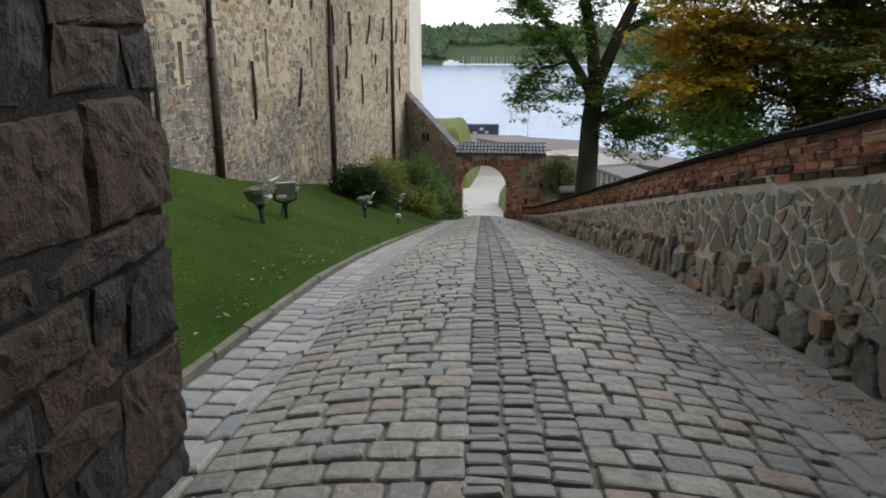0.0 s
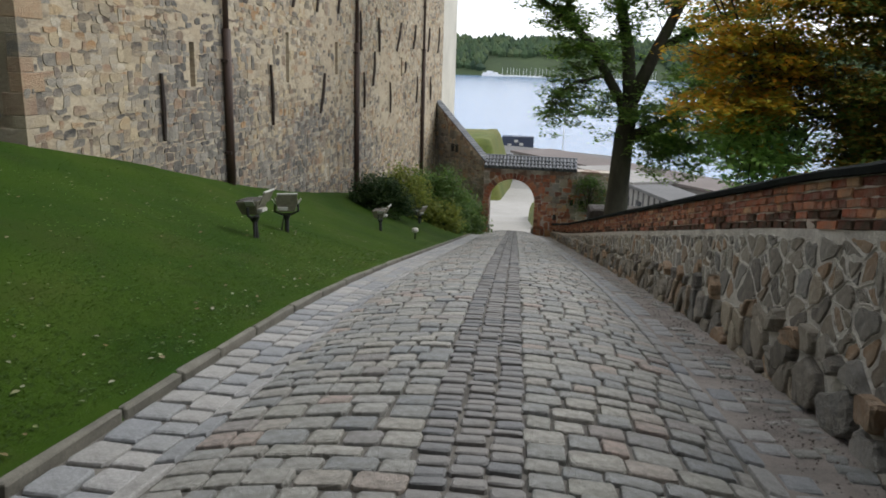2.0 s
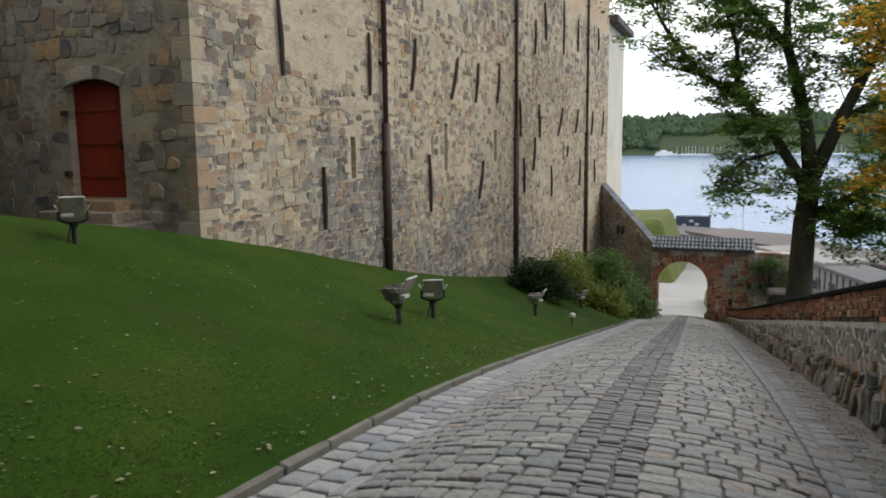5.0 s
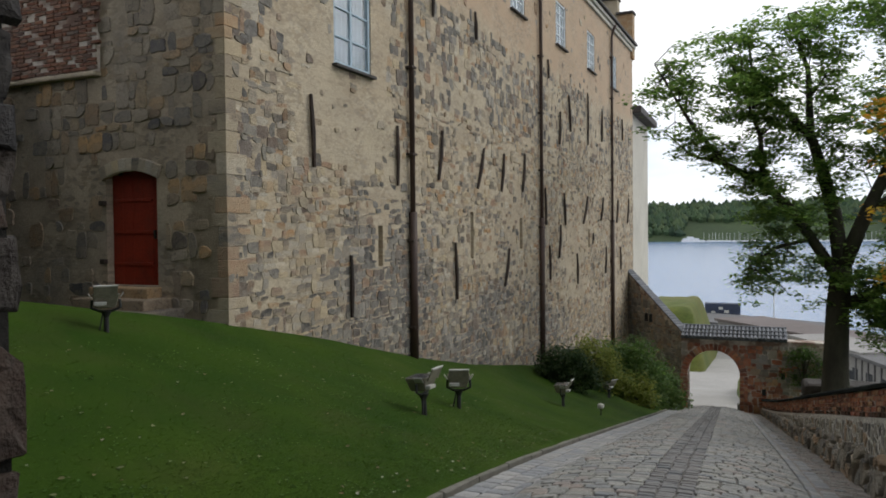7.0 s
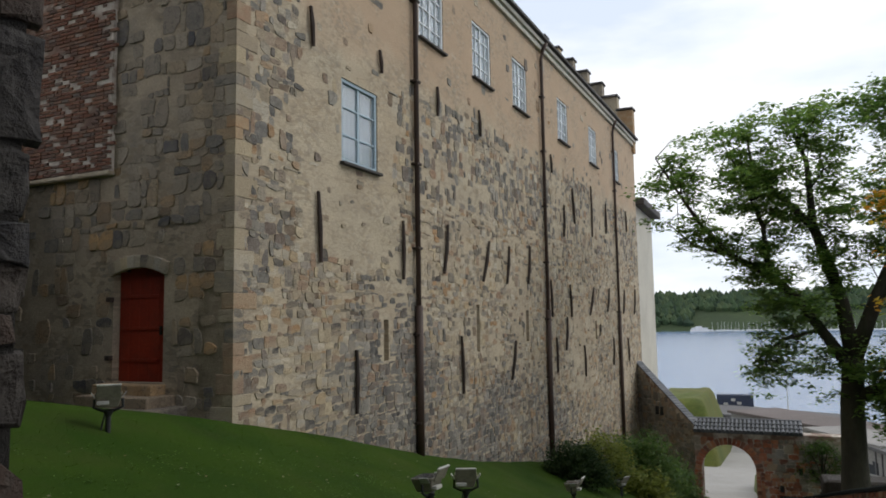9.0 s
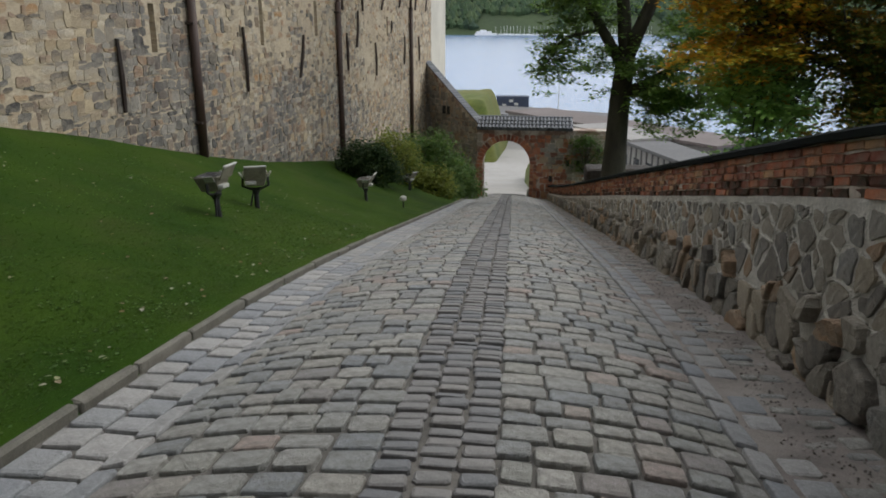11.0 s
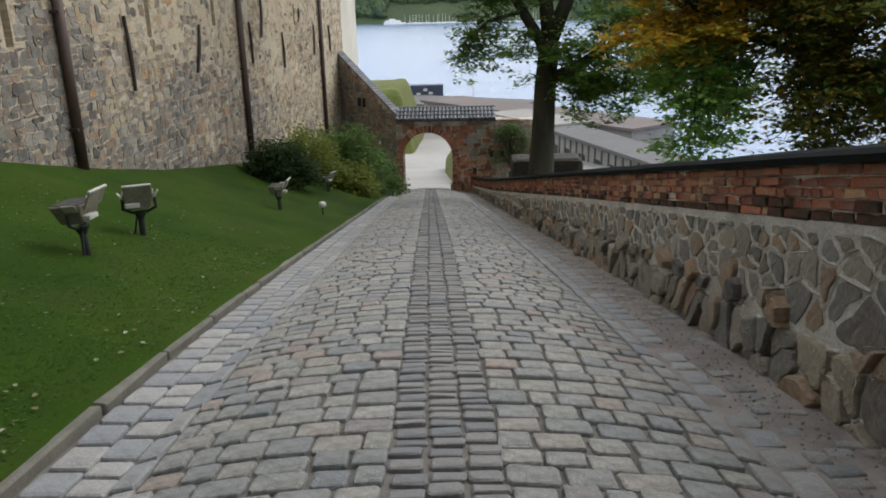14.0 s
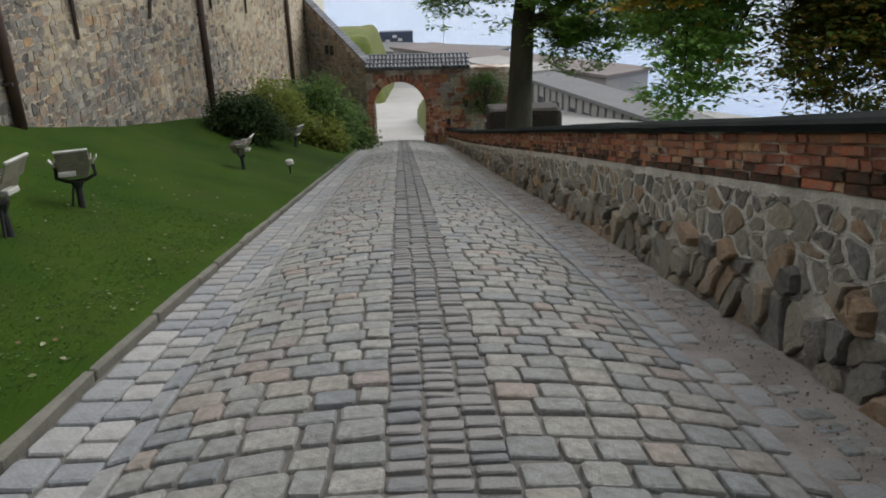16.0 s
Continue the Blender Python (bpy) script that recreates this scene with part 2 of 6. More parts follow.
chips(plaster, [(0.2, 0.17, 0.13), (0.36, 0.28, 0.18), (0.26, 0.22, 0.17), (0.5, 0.43, 0.32)], 0.13, 0.6)
chips(end_plaster, [(0.09, 0.08, 0.07), (0.24, 0.18, 0.11), (0.14, 0.12, 0.1), (0.34, 0.28, 0.2)], 0.16, 0.6)
pale_plaster = material("pale_plaster", [(0.55, 0.52, 0.44), (0.48, 0.45, 0.38)], 0.92, "noise", 10, 0.4, 0.2, dirt_amount=0.2)
mortar = material("pale_mortar", [(0.52, 0.49, 0.425), (0.64, 0.61, 0.54), (0.44, 0.41, 0.355)], 0.95, "noise", 35, 2.5, 1.0, dirt=(0.12, 0.1, 0.08), dirt_amount=0.4, depth=0.03)
RUB = [(0.261, 0.238, 0.199), (0.384, 0.342, 0.275), (0.204, 0.199, 0.186), (0.417, 0.354, 0.261), (0.123, 0.116, 0.11), (0.309, 0.271, 0.212), (0.408, 0.269, 0.163), (0.179, 0.163, 0.139), (0.294, 0.282, 0.261)]
rubble_one = material("rubble_stone", RUB, 0.85, "object", 20, 4.0, 1.0, dirt_amount=0.4, depth=0.05, wash=(0.46, 0.42, 0.34), wash_amount=0.28, wash_scale=8.0)
rubble_many = material("rubble_stones", RUB, 0.85, "island", 20, 4.0, 1.0, dirt_amount=0.4, depth=0.05, wash=(0.46, 0.42, 0.34), wash_amount=0.28, wash_scale=8.0)
# Near-black stone and mortar: the roofed passage's shade is put into these colours.
SHADED_PIER = [(0.016, 0.0145, 0.0135), (0.036, 0.026, 0.0185), (0.0075, 0.008, 0.01), (0.04, 0.03, 0.022), (0.02, 0.0175, 0.0155), (0.052, 0.031, 0.02), (0.0105, 0.0112, 0.0135), (0.027, 0.022, 0.0185)]
pier_one = material("pier_stone", SHADED_PIER, 0.82, "object", 9, 3.0, 1.0, dirt=(0.014, 0.012, 0.01), dirt_amount=0.7, depth=0.05, wash=(0.17, 0.155, 0.135), wash_amount=0.14, wash_scale=16.0, crack=0.4, crack_scale=6.0)
shaded_pier_mortar = material("shaded_pier_mortar", [(0.0137, 0.0121, 0.0105), (0.0332, 0.0296, 0.0257), (0.0195, 0.0172, 0.0148)], 0.95, "noise", 30, 3, 1.0, depth=0.05)
BRICK = [(0.338, 0.0975, 0.05), (0.425, 0.14, 0.0688), (0.188, 0.06, 0.0375), (0.5, 0.206, 0.1), (0.362, 0.11, 0.0562), (0.525, 0.325, 0.175), (0.275, 0.085, 0.05), (0.125, 0.05, 0.0375), (0.388, 0.14, 0.075)]
brick_one = material("old_brick", BRICK, 0.9, "object", 40, 5, 0.9, dirt_amount=0.65, depth=0.02, wash=(0.44, 0.36, 0.28), wash_amount=0.25, wash_scale=4.0)
brick_many = material("old_bricks", BRICK, 0.9, "island", 40, 5, 0.9, dirt_amount=0.65, depth=0.02, wash=(0.44, 0.36, 0.28), wash_amount=0.25, wash_scale=4.0)
bay_brick = material("weathered_brick", [(0.15, 0.06, 0.036), (0.2, 0.085, 0.048), (0.11, 0.066, 0.05), (0.24, 0.115, 0.066), (0.16, 0.12, 0.095)], 0.92, "island", 40, 3, 0.9, dirt_amount=0.6, depth=0.02)
mossy_brick = material("mossy_brick", [(0.075, 0.04, 0.026), (0.11, 0.048, 0.03), (0.06, 0.042, 0.025), (0.14, 0.06, 0.036)], 0.92, "noise", 30, 4, 0.9, dirt_amount=0.5, depth=0.02)
brick_joint = material("brick_mortar", [(0.16, 0.09, 0.065), (0.24, 0.16, 0.12), (0.6, 0.54, 0.46), (0.2, 0.13, 0.095)], 0.95, "noise", 40, 1.6, 0.6)
slate = material("black_capping", [(0.0072, 0.0084, 0.0084), (0.0132, 0.0156, 0.015)], 0.9, "noise", 30, 3, 0.4, dirt=(0.014, 0.022, 0.01), spec=0.04)
tile_dark = material("glazed_roof_tiles", [(0.07, 0.075, 0.085), (0.12, 0.125, 0.135), (0.05, 0.055, 0.06)], 0.35, "island", 20, 3, 0.2)
tile_obj = material("glazed_roof_tile", [(0.07, 0.075, 0.085), (0.13, 0.135, 0.145), (0.05, 0.055, 0.06)], 0.35, "object", 20, 3, 0.2)
roof_dark = material("roof_edge", [(0.05, 0.047, 0.043), (0.09, 0.08, 0.075)], 0.8, "noise", 12, 1, 0.4)
red_paint = material("red_door_paint", [(0.2, 0.018, 0.006), (0.27, 0.028, 0.009)], 0.6, "noise", 25, 2, 0.3, dirt_amount=0.35, stretch=(1, 1, 0.2))
iron = material("rusty_iron", [(0.03, 0.022, 0.018), (0.055, 0.035, 0.026)], 0.7, "noise", 40, 3, 0.4)
pipe_mat = material("brown_downpipe", [(0.045, 0.027, 0.02), (0.07, 0.042, 0.03)], 0.6, "noise", 30, 2, 0.2)
black_metal = material("black_metal", [(0.015, 0.015, 0.015), (0.03, 0.03, 0.03)], 0.5, "noise", 30, 2, 0.2)
lamp_grey = material("lamp_housing", [(0.17, 0.155, 0.11), (0.24, 0.22, 0.165)], 0.55, "noise", 30, 4, 0.2, dirt_amount=0.5)
lamp_white = material("lamp_pale_edge", [(0.38, 0.37, 0.33), (0.5, 0.49, 0.44)], 0.5, "noise", 30, 4, 0.1)
white_paint = material("white_window_paint", [(0.62, 0.65, 0.66), (0.72, 0.74, 0.74)], 0.55, "noise", 25, 3, 0.1, dirt_amount=0.2)
blue_paint = material("blue_window_paint", [(0.3, 0.4, 0.46), (0.38, 0.47, 0.52)], 0.6, "noise", 25, 3, 0.1, dirt_amount=0.2)
curtain = material("pale_curtain", [(0.5, 0.53, 0.55), (0.62, 0.64, 0.64)], 0.9, "noise", 6, 2, 0.1, dirt_amount=0.15, stretch=(1, 1, 0.2))
bark = material("bark", [(0.035, 0.032, 0.025), (0.06, 0.055, 0.04), (0.05, 0.058, 0.03)], 0.95, "noise", 22, 2.5, 1.0, stretch=(1, 1, 0.25), depth=0.04)
cream = material("cream_building", [(0.21, 0.199, 0.183), (0.276, 0.265, 0.243)], 0.9, "noise", 4, 0.3, 0.1, dirt_amount=0.2)
grey_roof = material("grey_roofing", [(0.0975, 0.096, 0.0938), (0.135, 0.131, 0.128)], 0.9, "noise", 3, 0.25, 0.1, dirt_amount=0.2)
brown_roof = material("brown_roofing", [(0.11, 0.09, 0.08), (0.15, 0.125, 0.115)], 0.9, "noise", 3, 0.25, 0.1, dirt_amount=0.2)
board_blue = material("dark_blue_board", [(0.025, 0.035, 0.06), (0.035, 0.045, 0.075)], 0.6, "noise", 4, 1, 0.1)
dark_glass = material("dark_window", [(0.03, 0.035, 0.04), (0.05, 0.055, 0.06)], 0.2, "noise", 4, 1, 0)
forest = material("far_forest", [(0.02, 0.04, 0.022), (0.04, 0.07, 0.03), (0.06, 0.085, 0.035)], 0.95, "island", 0.05, 0.02, 0, dirt_amount=0.2)
far_green = material("far_meadow", [(0.0263, 0.045, 0.0165), (0.0375, 0.0585, 0.0203)], 0.95, "noise", 0.1, 0.02, 0, dirt_amount=0.3)
bank_green = material("bank_grass", [(0.05, 0.072, 0.01), (0.09, 0.105, 0.018), (0.11, 0.105, 0.025)], 0.95, "noise", 3, 0.3, 0.5, dirt_amount=0.3)
boat_white = material("boat_white", [(0.7, 0.71, 0.72), (0.8, 0.8, 0.8)], 0.5, "noise", 1, 0.5, 0)


def leaf_material(name, colours):
    m = material(name, colours, 0.55, "island", 12, 0.7, 0, dirt=(0.02, 0.035, 0.008), dirt_amount=0.25, spec=0.3)
    n, l = m.node_tree.nodes, m.node_tree.links
    b = n["Principled BSDF"]
    tr = n.new("ShaderNodeBsdfTranslucent")
    col = b.inputs["Base Color"].links[0].from_socket
    l.new(col, tr.inputs[0])
    ms = n.new("ShaderNodeMixShader")
    ms.inputs[0].default_value = 0.58
    l.new(b.outputs[0], ms.inputs[1])
    l.new(tr.outputs[0], ms.inputs[2])
    l.new(ms.outputs[0], n["Material Output"].inputs[0])
    return m


leaf_green = leaf_material("leaf_green", [(0.085, 0.17, 0.038), (0.15, 0.26, 0.056), (0.25, 0.37, 0.08), (0.12, 0.205, 0.046)])
leaf_orange = leaf_material("leaf_autumn", [(0.66, 0.33, 0.0264), (0.449, 0.37, 0.0462), (0.766, 0.317, 0.033), (0.238, 0.304, 0.0462), (0.686, 0.449, 0.0462), (0.29, 0.356, 0.0594)])
leaf_dark = leaf_material("leaf_dark", [(0.0643, 0.115, 0.0253), (0.103, 0.161, 0.0321), (0.172, 0.172, 0.0344), (0.299, 0.161, 0.0275), (0.115, 0.152, 0.0298)])
leaf_lime = leaf_material("leaf_lime", [(0.22, 0.407, 0.11), (0.319, 0.517, 0.149), (0.418, 0.605, 0.187)])
bush_dark = leaf_material("bush_dark", [(0.0243, 0.0513, 0.0175), (0.0432, 0.0783, 0.0243), (0.0675, 0.101, 0.0297)])
bush_light = leaf_material("bush_light", [(0.17, 0.22, 0.036), (0.25, 0.27, 0.05), (0.12, 0.17, 0.034)])
bush_mid = leaf_material("bush_mid", [(0.0563, 0.113, 0.0247), (0.09, 0.163, 0.036), (0.134, 0.192, 0.045)])

sea_mat = bpy.data.materials.new("sea_water")
sea_mat.use_nodes = True
sn, sl = sea_mat.node_tree.nodes, sea_mat.node_tree.links
sb = sn["Principled BSDF"]
sb.inputs["Base Color"].default_value = (0.09, 0.16, 0.28, 1)
sb.inputs["Roughness"].default_value, sb.inputs["IOR"].default_value = 0.22, 1.33
stc = sn.new("ShaderNodeTexCoord")
smp = sn.new("ShaderNodeMapping")
smp.inputs["Scale"].default_value = (0.25, 0.6, 1)
sl.new(stc.outputs["Object"], smp.inputs[0])
snz = sn.new("ShaderNodeTexNoise")
snz.inputs["Scale"].default_value, snz.inputs["Detail"].default_value = 0.7, 5
sl.new(smp.outputs[0], snz.inputs["Vector"])
sbp = sn.new("ShaderNodeBump")
sbp.inputs["Strength"].default_value, sbp.inputs["Distance"].default_value = 0.5, 0.4
sl.new(snz.outputs[0], sbp.inputs["Height"])
sl.new(sbp.outputs[0], sb.inputs["Normal"])

pane_mat = bpy.data.materials.new("window_glass")
pane_mat.use_nodes = True
pg = pane_mat.node_tree.nodes["Principled BSDF"]
pg.inputs["Base Color"].default_value, pg.inputs["Roughness"].default_value = (0.85, 0.92, 0.96, 1), 0.04
pg.inputs["Transmission Weight"].default_value = 0.75

# ---- building helpers ----


def mesh_of(name, verts, faces, mat, smooth=False):
    me = bpy.data.meshes.new(name)
    me.from_pydata([tuple(v) for v in verts], [], [tuple(f) for f in faces])
    me.materials.append(mat)
    if smooth:
        me.polygons.foreach_set("use_smooth", [True] * len(me.polygons))
    me.update()
    return me


def put(name, me, parent=None, m=None, label="", category="", kind="", group=""):
    ob = new(name, me)
    if parent is not None:
        ob.parent = parent
    if m is not None:
        ob.matrix_basis = m
    return tagged(ob, label, category, group, kind)


def part(name, bm, mat, parent, label="", smooth=False):
    me = bpy.data.meshes.new(name)
    bm.to_mesh(me)
    bm.free()
    me.materials.append(mat)
    if smooth:
        me.polygons.foreach_set("use_smooth", [True] * len(me.polygons))
    return put(name, me, parent, None, label)


def thing(name, m, label, category, group="", kind=""):
    ob = new(name)
    ob.empty_display_size = 0.2
    ob.matrix_basis = m
    return tagged(ob, label, category, group, kind)


def box(bm, c, s, bevel=0.0, rot=None, taper=1.0):
    """A box of size s about c; taper shrinks its top; rot: Euler degrees about its middle."""
    r = bmesh.ops.create_cube(bm, size=1.0)
    vs = r["verts"]
    for v in vs:
        k = taper if v.co.z > 0 else 1.0
        v.co = Vector((v.co.x * s[0] * k, v.co.y * s[1] * k, v.co.z * s[2]))
    if bevel:
        es = list({e for v in vs for e in v.link_edges})
        out = bmesh.ops.bevel(bm, geom=es, offset=bevel, segments=2, affect="EDGES", profile=0.5)
        vs = list({v for f in out["faces"] for v in f.verts} | {v for v in vs if v.is_valid})
    mt = Matrix.Translation(c)
    if rot:
        mt = mt @ Euler([radians(a) for a in rot]).to_matrix().to_4x4()
    bmesh.ops.transform(bm, matrix=mt, verts=[v for v in vs if v.is_valid])


def tube(bm, points, radii, sides=10):
    """A tapered tube through the points."""
    rings = []
    for i, p in enumerate(points):
        p = Vector(p)
        a, c = Vector(points[max(i - 1, 0)]), Vector(points[min(i + 1, len(points) - 1)])
        d = (c - a).normalized()
        s = d.cross(Vector((0.31, 0.95, 0.05))).normalized()
        u = s.cross(d)
        r = radii[i]
        rings.append([bm.verts.new(p + (s * math.cos(2 * math.pi * k / sides) + u * math.sin(2 * math.pi * k / sides)) * r) for k in range(sides)])
    for a, c in zip(rings, rings[1:]):
        for k in range(sides):
            bm.faces.new((a[k], a[(k + 1) % sides], c[(k + 1) % sides], c[k]))
    bm.faces.new(rings[0][::-1])
    bm.faces.new(rings[-1])
    bmesh.ops.recalc_face_normals(bm, faces=bm.faces)


def lerp_table(table, y):
    return float(np.interp(y, [p[0] for p in table], [p[1] for p in table]))


def clip_cell(poly, px, py, qx, qy):
    """The part of poly nearer to (px, py) than to (qx, qy)."""
    nx, ny = qx - px, qy - py
    c = nx * (px + qx) / 2 + ny * (py + qy) / 2
    out = []
    k = len(poly)
    for i in range(k):
        ax, ay = poly[i]
        bx, by = poly[(i + 1) % k]
        da, db = nx * ax + ny * ay - c, nx * bx + ny * by - c
        if da <= 0:
            out.append((ax, ay))
        if (da < 0 < db) or (db < 0 < da):
            t = da / (da - db)
            out.append((ax + (bx - ax) * t, ay + (by - ay) * t))
    return out


def rubble_cells(u0, u1, v0, v1, du, dv, rng, jitter=0.42, drop=0.25, jv=None):
    """Irregular stones that fill a rectangle: cells round jittered seeds, some left out, so that their neighbours grow."""
    nu, nv = max(1, int((u1 - u0) / du)), max(1, int((v1 - v0) / dv))
    su, sv = (u1 - u0) / nu, (v1 - v0) / nv
    seeds = {}
    for j in range(-2, nv + 2):
        for i in range(-2, nu + 2):
            p = (i + 0.5 + (0.5 if j % 2 else 0.0) + rng.uniform(-jitter, jitter), j + 0.5 + rng.uniform(-1, 1) * (jv or jitter))
            if rng.random() > drop:
                seeds[i, j] = p
    cells = []
    for j in range(nv):
        for i in range(nu):
            if (i, j) not in seeds:
                continue
            px, py = seeds[i, j]
            poly = [(px - 1.5, py - 1.5), (px + 1.5, py - 1.5), (px + 1.5, py + 1.5), (px - 1.5, py + 1.5)]
            near = []
            for dj in (-2, -1, 0, 1, 2):
                for di in (-2, -1, 0, 1, 2):
                    q = seeds.get((i + di, j + dj))
                    if q and (di or dj):
                        near.append(((q[0] - px) ** 2 + (q[1] - py) ** 2, q))
            near.sort()
            for dd, q in near:
                reach = max((a - px) ** 2 + (b - py) ** 2 for a, b in poly)
                if dd > 4 * reach:
                    break
                poly = clip_cell(poly, px, py, q[0], q[1])
                if len(poly) < 3:
                    break
            poly = [(min(max(u0 + a * su, u0), u1), min(max(v0 + b * sv, v0), v1)) for a, b in poly]
            if len(poly) >= 3:
                cells.append(poly)
    return cells


def coursed_cells(u0, u1, v0, v1, h, w, rng):
    """Roughly coursed rubble: wavering courses of unequal height, cut into unequal blocks; some blocks span two courses."""
    cells = []
    lines = [v0]
    while lines[-1] < v1:
        lines.append(lines[-1] + rng.uniform(*h))

    def wave(k, u):
        return lines[k] + 0.08 * noise.noise((u * 0.9, k * 3.7, 1.0)) + 0.04 * noise.noise((u * 4.0, k * 5.1, 2.0))

    taken = {}
    for k in range(len(lines) - 1):
        u = u0
        spans = sorted(taken.pop(k, []))
        while u < u1 - 0.02:
            nxt = next((s for s in spans if s[0] <= u + 1e-6 < s[1]), None)
            if nxt:
                u = nxt[1]
                continue
            end = min([s[0] for s in spans if s[0] > u] + [u1])
            L = min(rng.uniform(*w), end - u)
            if end - u - L < w[0] * 0.5:
                L = end - u
            top = k + 1
            if rng.random() < 0.22 and k + 2 < len(lines) and L > w[0]:
                top = k + 2
                taken.setdefault(k + 1, []).append((u, u + L))
            j = min(0.05, 0.2 * L)
            a, b, c, d = (u, wave(k, u)), (u + L, wave(k, u + L)), (u + L, wave(top, u + L)), (u, wave(top, u))
            poly = [(p[0] + rng.uniform(-j, j) * 0.8, p[1] + rng.uniform(-j, j) * 0.5) for p in (a, b, c, d)]
            if rng.random() < 0.45:
                i = rng.randrange(4)
                (px, py), (qx, qy), (rx, ry) = poly[i - 1], poly[i], poly[(i + 1) % 4]
                t = rng.uniform(0.25, 0.5)
                poly[i:i + 1] = [(qx + (px - qx) * t, qy + (py - qy) * t), (qx + (rx - qx) * t, qy + (ry - qy) * t)]
            cells.append([(min(max(p[0], u0), u1), p[1]) for p in poly])
            u += L
    return cells


def soften(poly, rng, rough):
    """Corners cut a little, edges made uneven."""
    out = []
    k = len(poly)
    for i in range(k):
        (ax, ay), (bx, by) = poly[i], poly[(i + 1) % k]
        L = math.hypot(bx - ax, by - ay)
        c = 0.13
        out.append((ax * (1 - c) + bx * c, ay * (1 - c) + by * c))
        if L > 0.09 and rough:
            e = rng.uniform(-0.075, 0.05) * rough
            out.append(((ax + bx) / 2 - (by - ay) * e, (ay + by) / 2 + (bx - ax) * e))
        out.append((ax * c + bx * (1 - c), ay * c + by * (1 - c)))
    return out


def stone(poly, gap, rise, rng, rough=1.0, flat=0.12):
    """One stone over a cell: its vertices (u, v, w) about its middle, faces and middle; None if too small."""
    cu, cv = sum(p[0] for p in poly) / len(poly), sum(p[1] for p in poly) / len(poly)
    area = abs(sum(poly[i][0] * poly[(i + 1) % len(poly)][1] - poly[(i + 1) % len(poly)][0] * poly[i][1] for i in range(len(poly)))) / 2
    if area < 14 * gap * gap or area < 0.0012:
        return None
    size = math.sqrt(area)
    pts = soften(poly, rng, rough)
    k0 = 1 - 2 * gap / size
    n = len(pts)
    tilt_u, tilt_v = rng.uniform(-0.5, 0.5) * rise / size, rng.uniform(-0.5, 0.5) * rise / size
    vs = []
    for k, w in ((k0, -0.02), (k0 - 0.03, rise * 0.75), (k0 - flat, rise)):
        for a, b in pts:
            x, y = (a - cu) * k, (b - cv) * k
            vs.append((x, y, w + (x * tilt_u + y * tilt_v if w > 0 else 0) + (rng.uniform(-0.08, 0.08) * rise if w > 0 else 0)))
    vs.append((0, 0, rise * rng.uniform(0.85, 1.15)))
    fs = []
    for r in range(2):
        for i in range(n):
            fs.append((r * n + i, r * n + (i + 1) % n, (r + 1) * n + (i + 1) % n, (r + 1) * n + i))
    for i in range(n):
        fs.append((2 * n + i, 2 * n + (i + 1) % n, 3 * n))
    return vs, fs, (cu, cv)


class Joined:
    """Gathers pieces into one mesh."""

    def __init__(self):
        self.v, self.f = [], []

    def add(self, vs, fs, m=None):
        o = len(self.v)
        self.v += [tuple(m @ Vector(p)) for p in vs] if m is not None else list(vs)
        self.f += [tuple(i + o for i in f) for f in fs]

    def done(self, name, mat, parent, label="", smooth=False):
        ob = put(name, mesh_of(name, self.v, self.f, mat, smooth), parent, None, label, kind="stuff")
        return ob


def basis(origin, u, v, w):
    m = Matrix.Identity(4)
    for i in range(3):
        m[i][0], m[i][1], m[i][2], m[i][3] = u[i], v[i], w[i], origin[i]
    return m


# ---- the lie of the land ----
EDGE = [(-30, 3.2), (-6, 0.42), (0, -0.22), (5.5, -0.92), (8, -1.24), (10, -1.57), (14, -2.32), (22, -3.93), (30, -5.55), (46, -8.75), (60, -11.3), (80, -14.2), (110, -16.2), (400, -16.5)]
CASTLE_FOOT = [(-30, 2.0), (6, 1.0), (10, 0.3), (12.85, -0.25), (15.4, -0.8), (17.7, -1.37), (20.3, -2.03), (24.8, -3.0), (32, -4.2), (46, -6.3), (52, -7.2), (60, -9.5), (80, -14), (110, -16.4), (400, -16.6)]
KERB_U, WALL_U, MAIN_U = -2.2, 2.42, 1.55


def road_x(y):
    return -0.0365 * (y - 6)


def edge_z(y):
    a = [lerp_table(EDGE, y + d) for d in (-1.5, -0.75, 0, 0.75, 1.5)]
    return sum(a) / 5


def road_z(u, y):
    """The cobbled surface: a crown between two gutters."""
    return edge_z(y) - 0.02 + 0.21 * max(0.0, 1 - (abs(u) / 1.75) ** 2.2)


def castle_x(y):
    return -8.2 + 0.035 * (y - 20.3)


def grass_z(x, y):
    k = road_x(y) + KERB_U - 0.12
    v = max(0.0, (k - x) / (k - castle_x(y)))
    f = v ** 1.2 if v < 1 else 1 + 0.15 * (v - 1)
    foot = sum(lerp_table(CASTLE_FOOT, y + d) for d in (-1, 0, 1)) / 3
    e = edge_z(y)
    return e + 0.04 + (foot - e - 0.04) * f + 0.02 * noise.noise((x * 0.9, y * 0.9, 0))

# ---- ground, sea, far shore ----
SHORE = [(-70, 205), (-22, 198), (-8, 180), (11, 152), (20, 112), (26, 86), (32, 62), (46, 34), (58, 12), (75, -30)]


def ground_z(x, y):
    u = x - road_x(y)
    if y > 46.6:
        t = min(1.0, (y - 46.6) / 12)
        base = edge_z(y) - 0.12
        return base if -7 < u < 5 else base - 0.2 * t
    if u < KERB_U - 0.05:
        return grass_z(x, y) - 0.0
    if u < WALL_U + 0.3:
        return road_z(u, y) - 0.026
    return edge_z(y) - 0.5 - min(9.0, 0.45 * (u - WALL_U - 0.3))


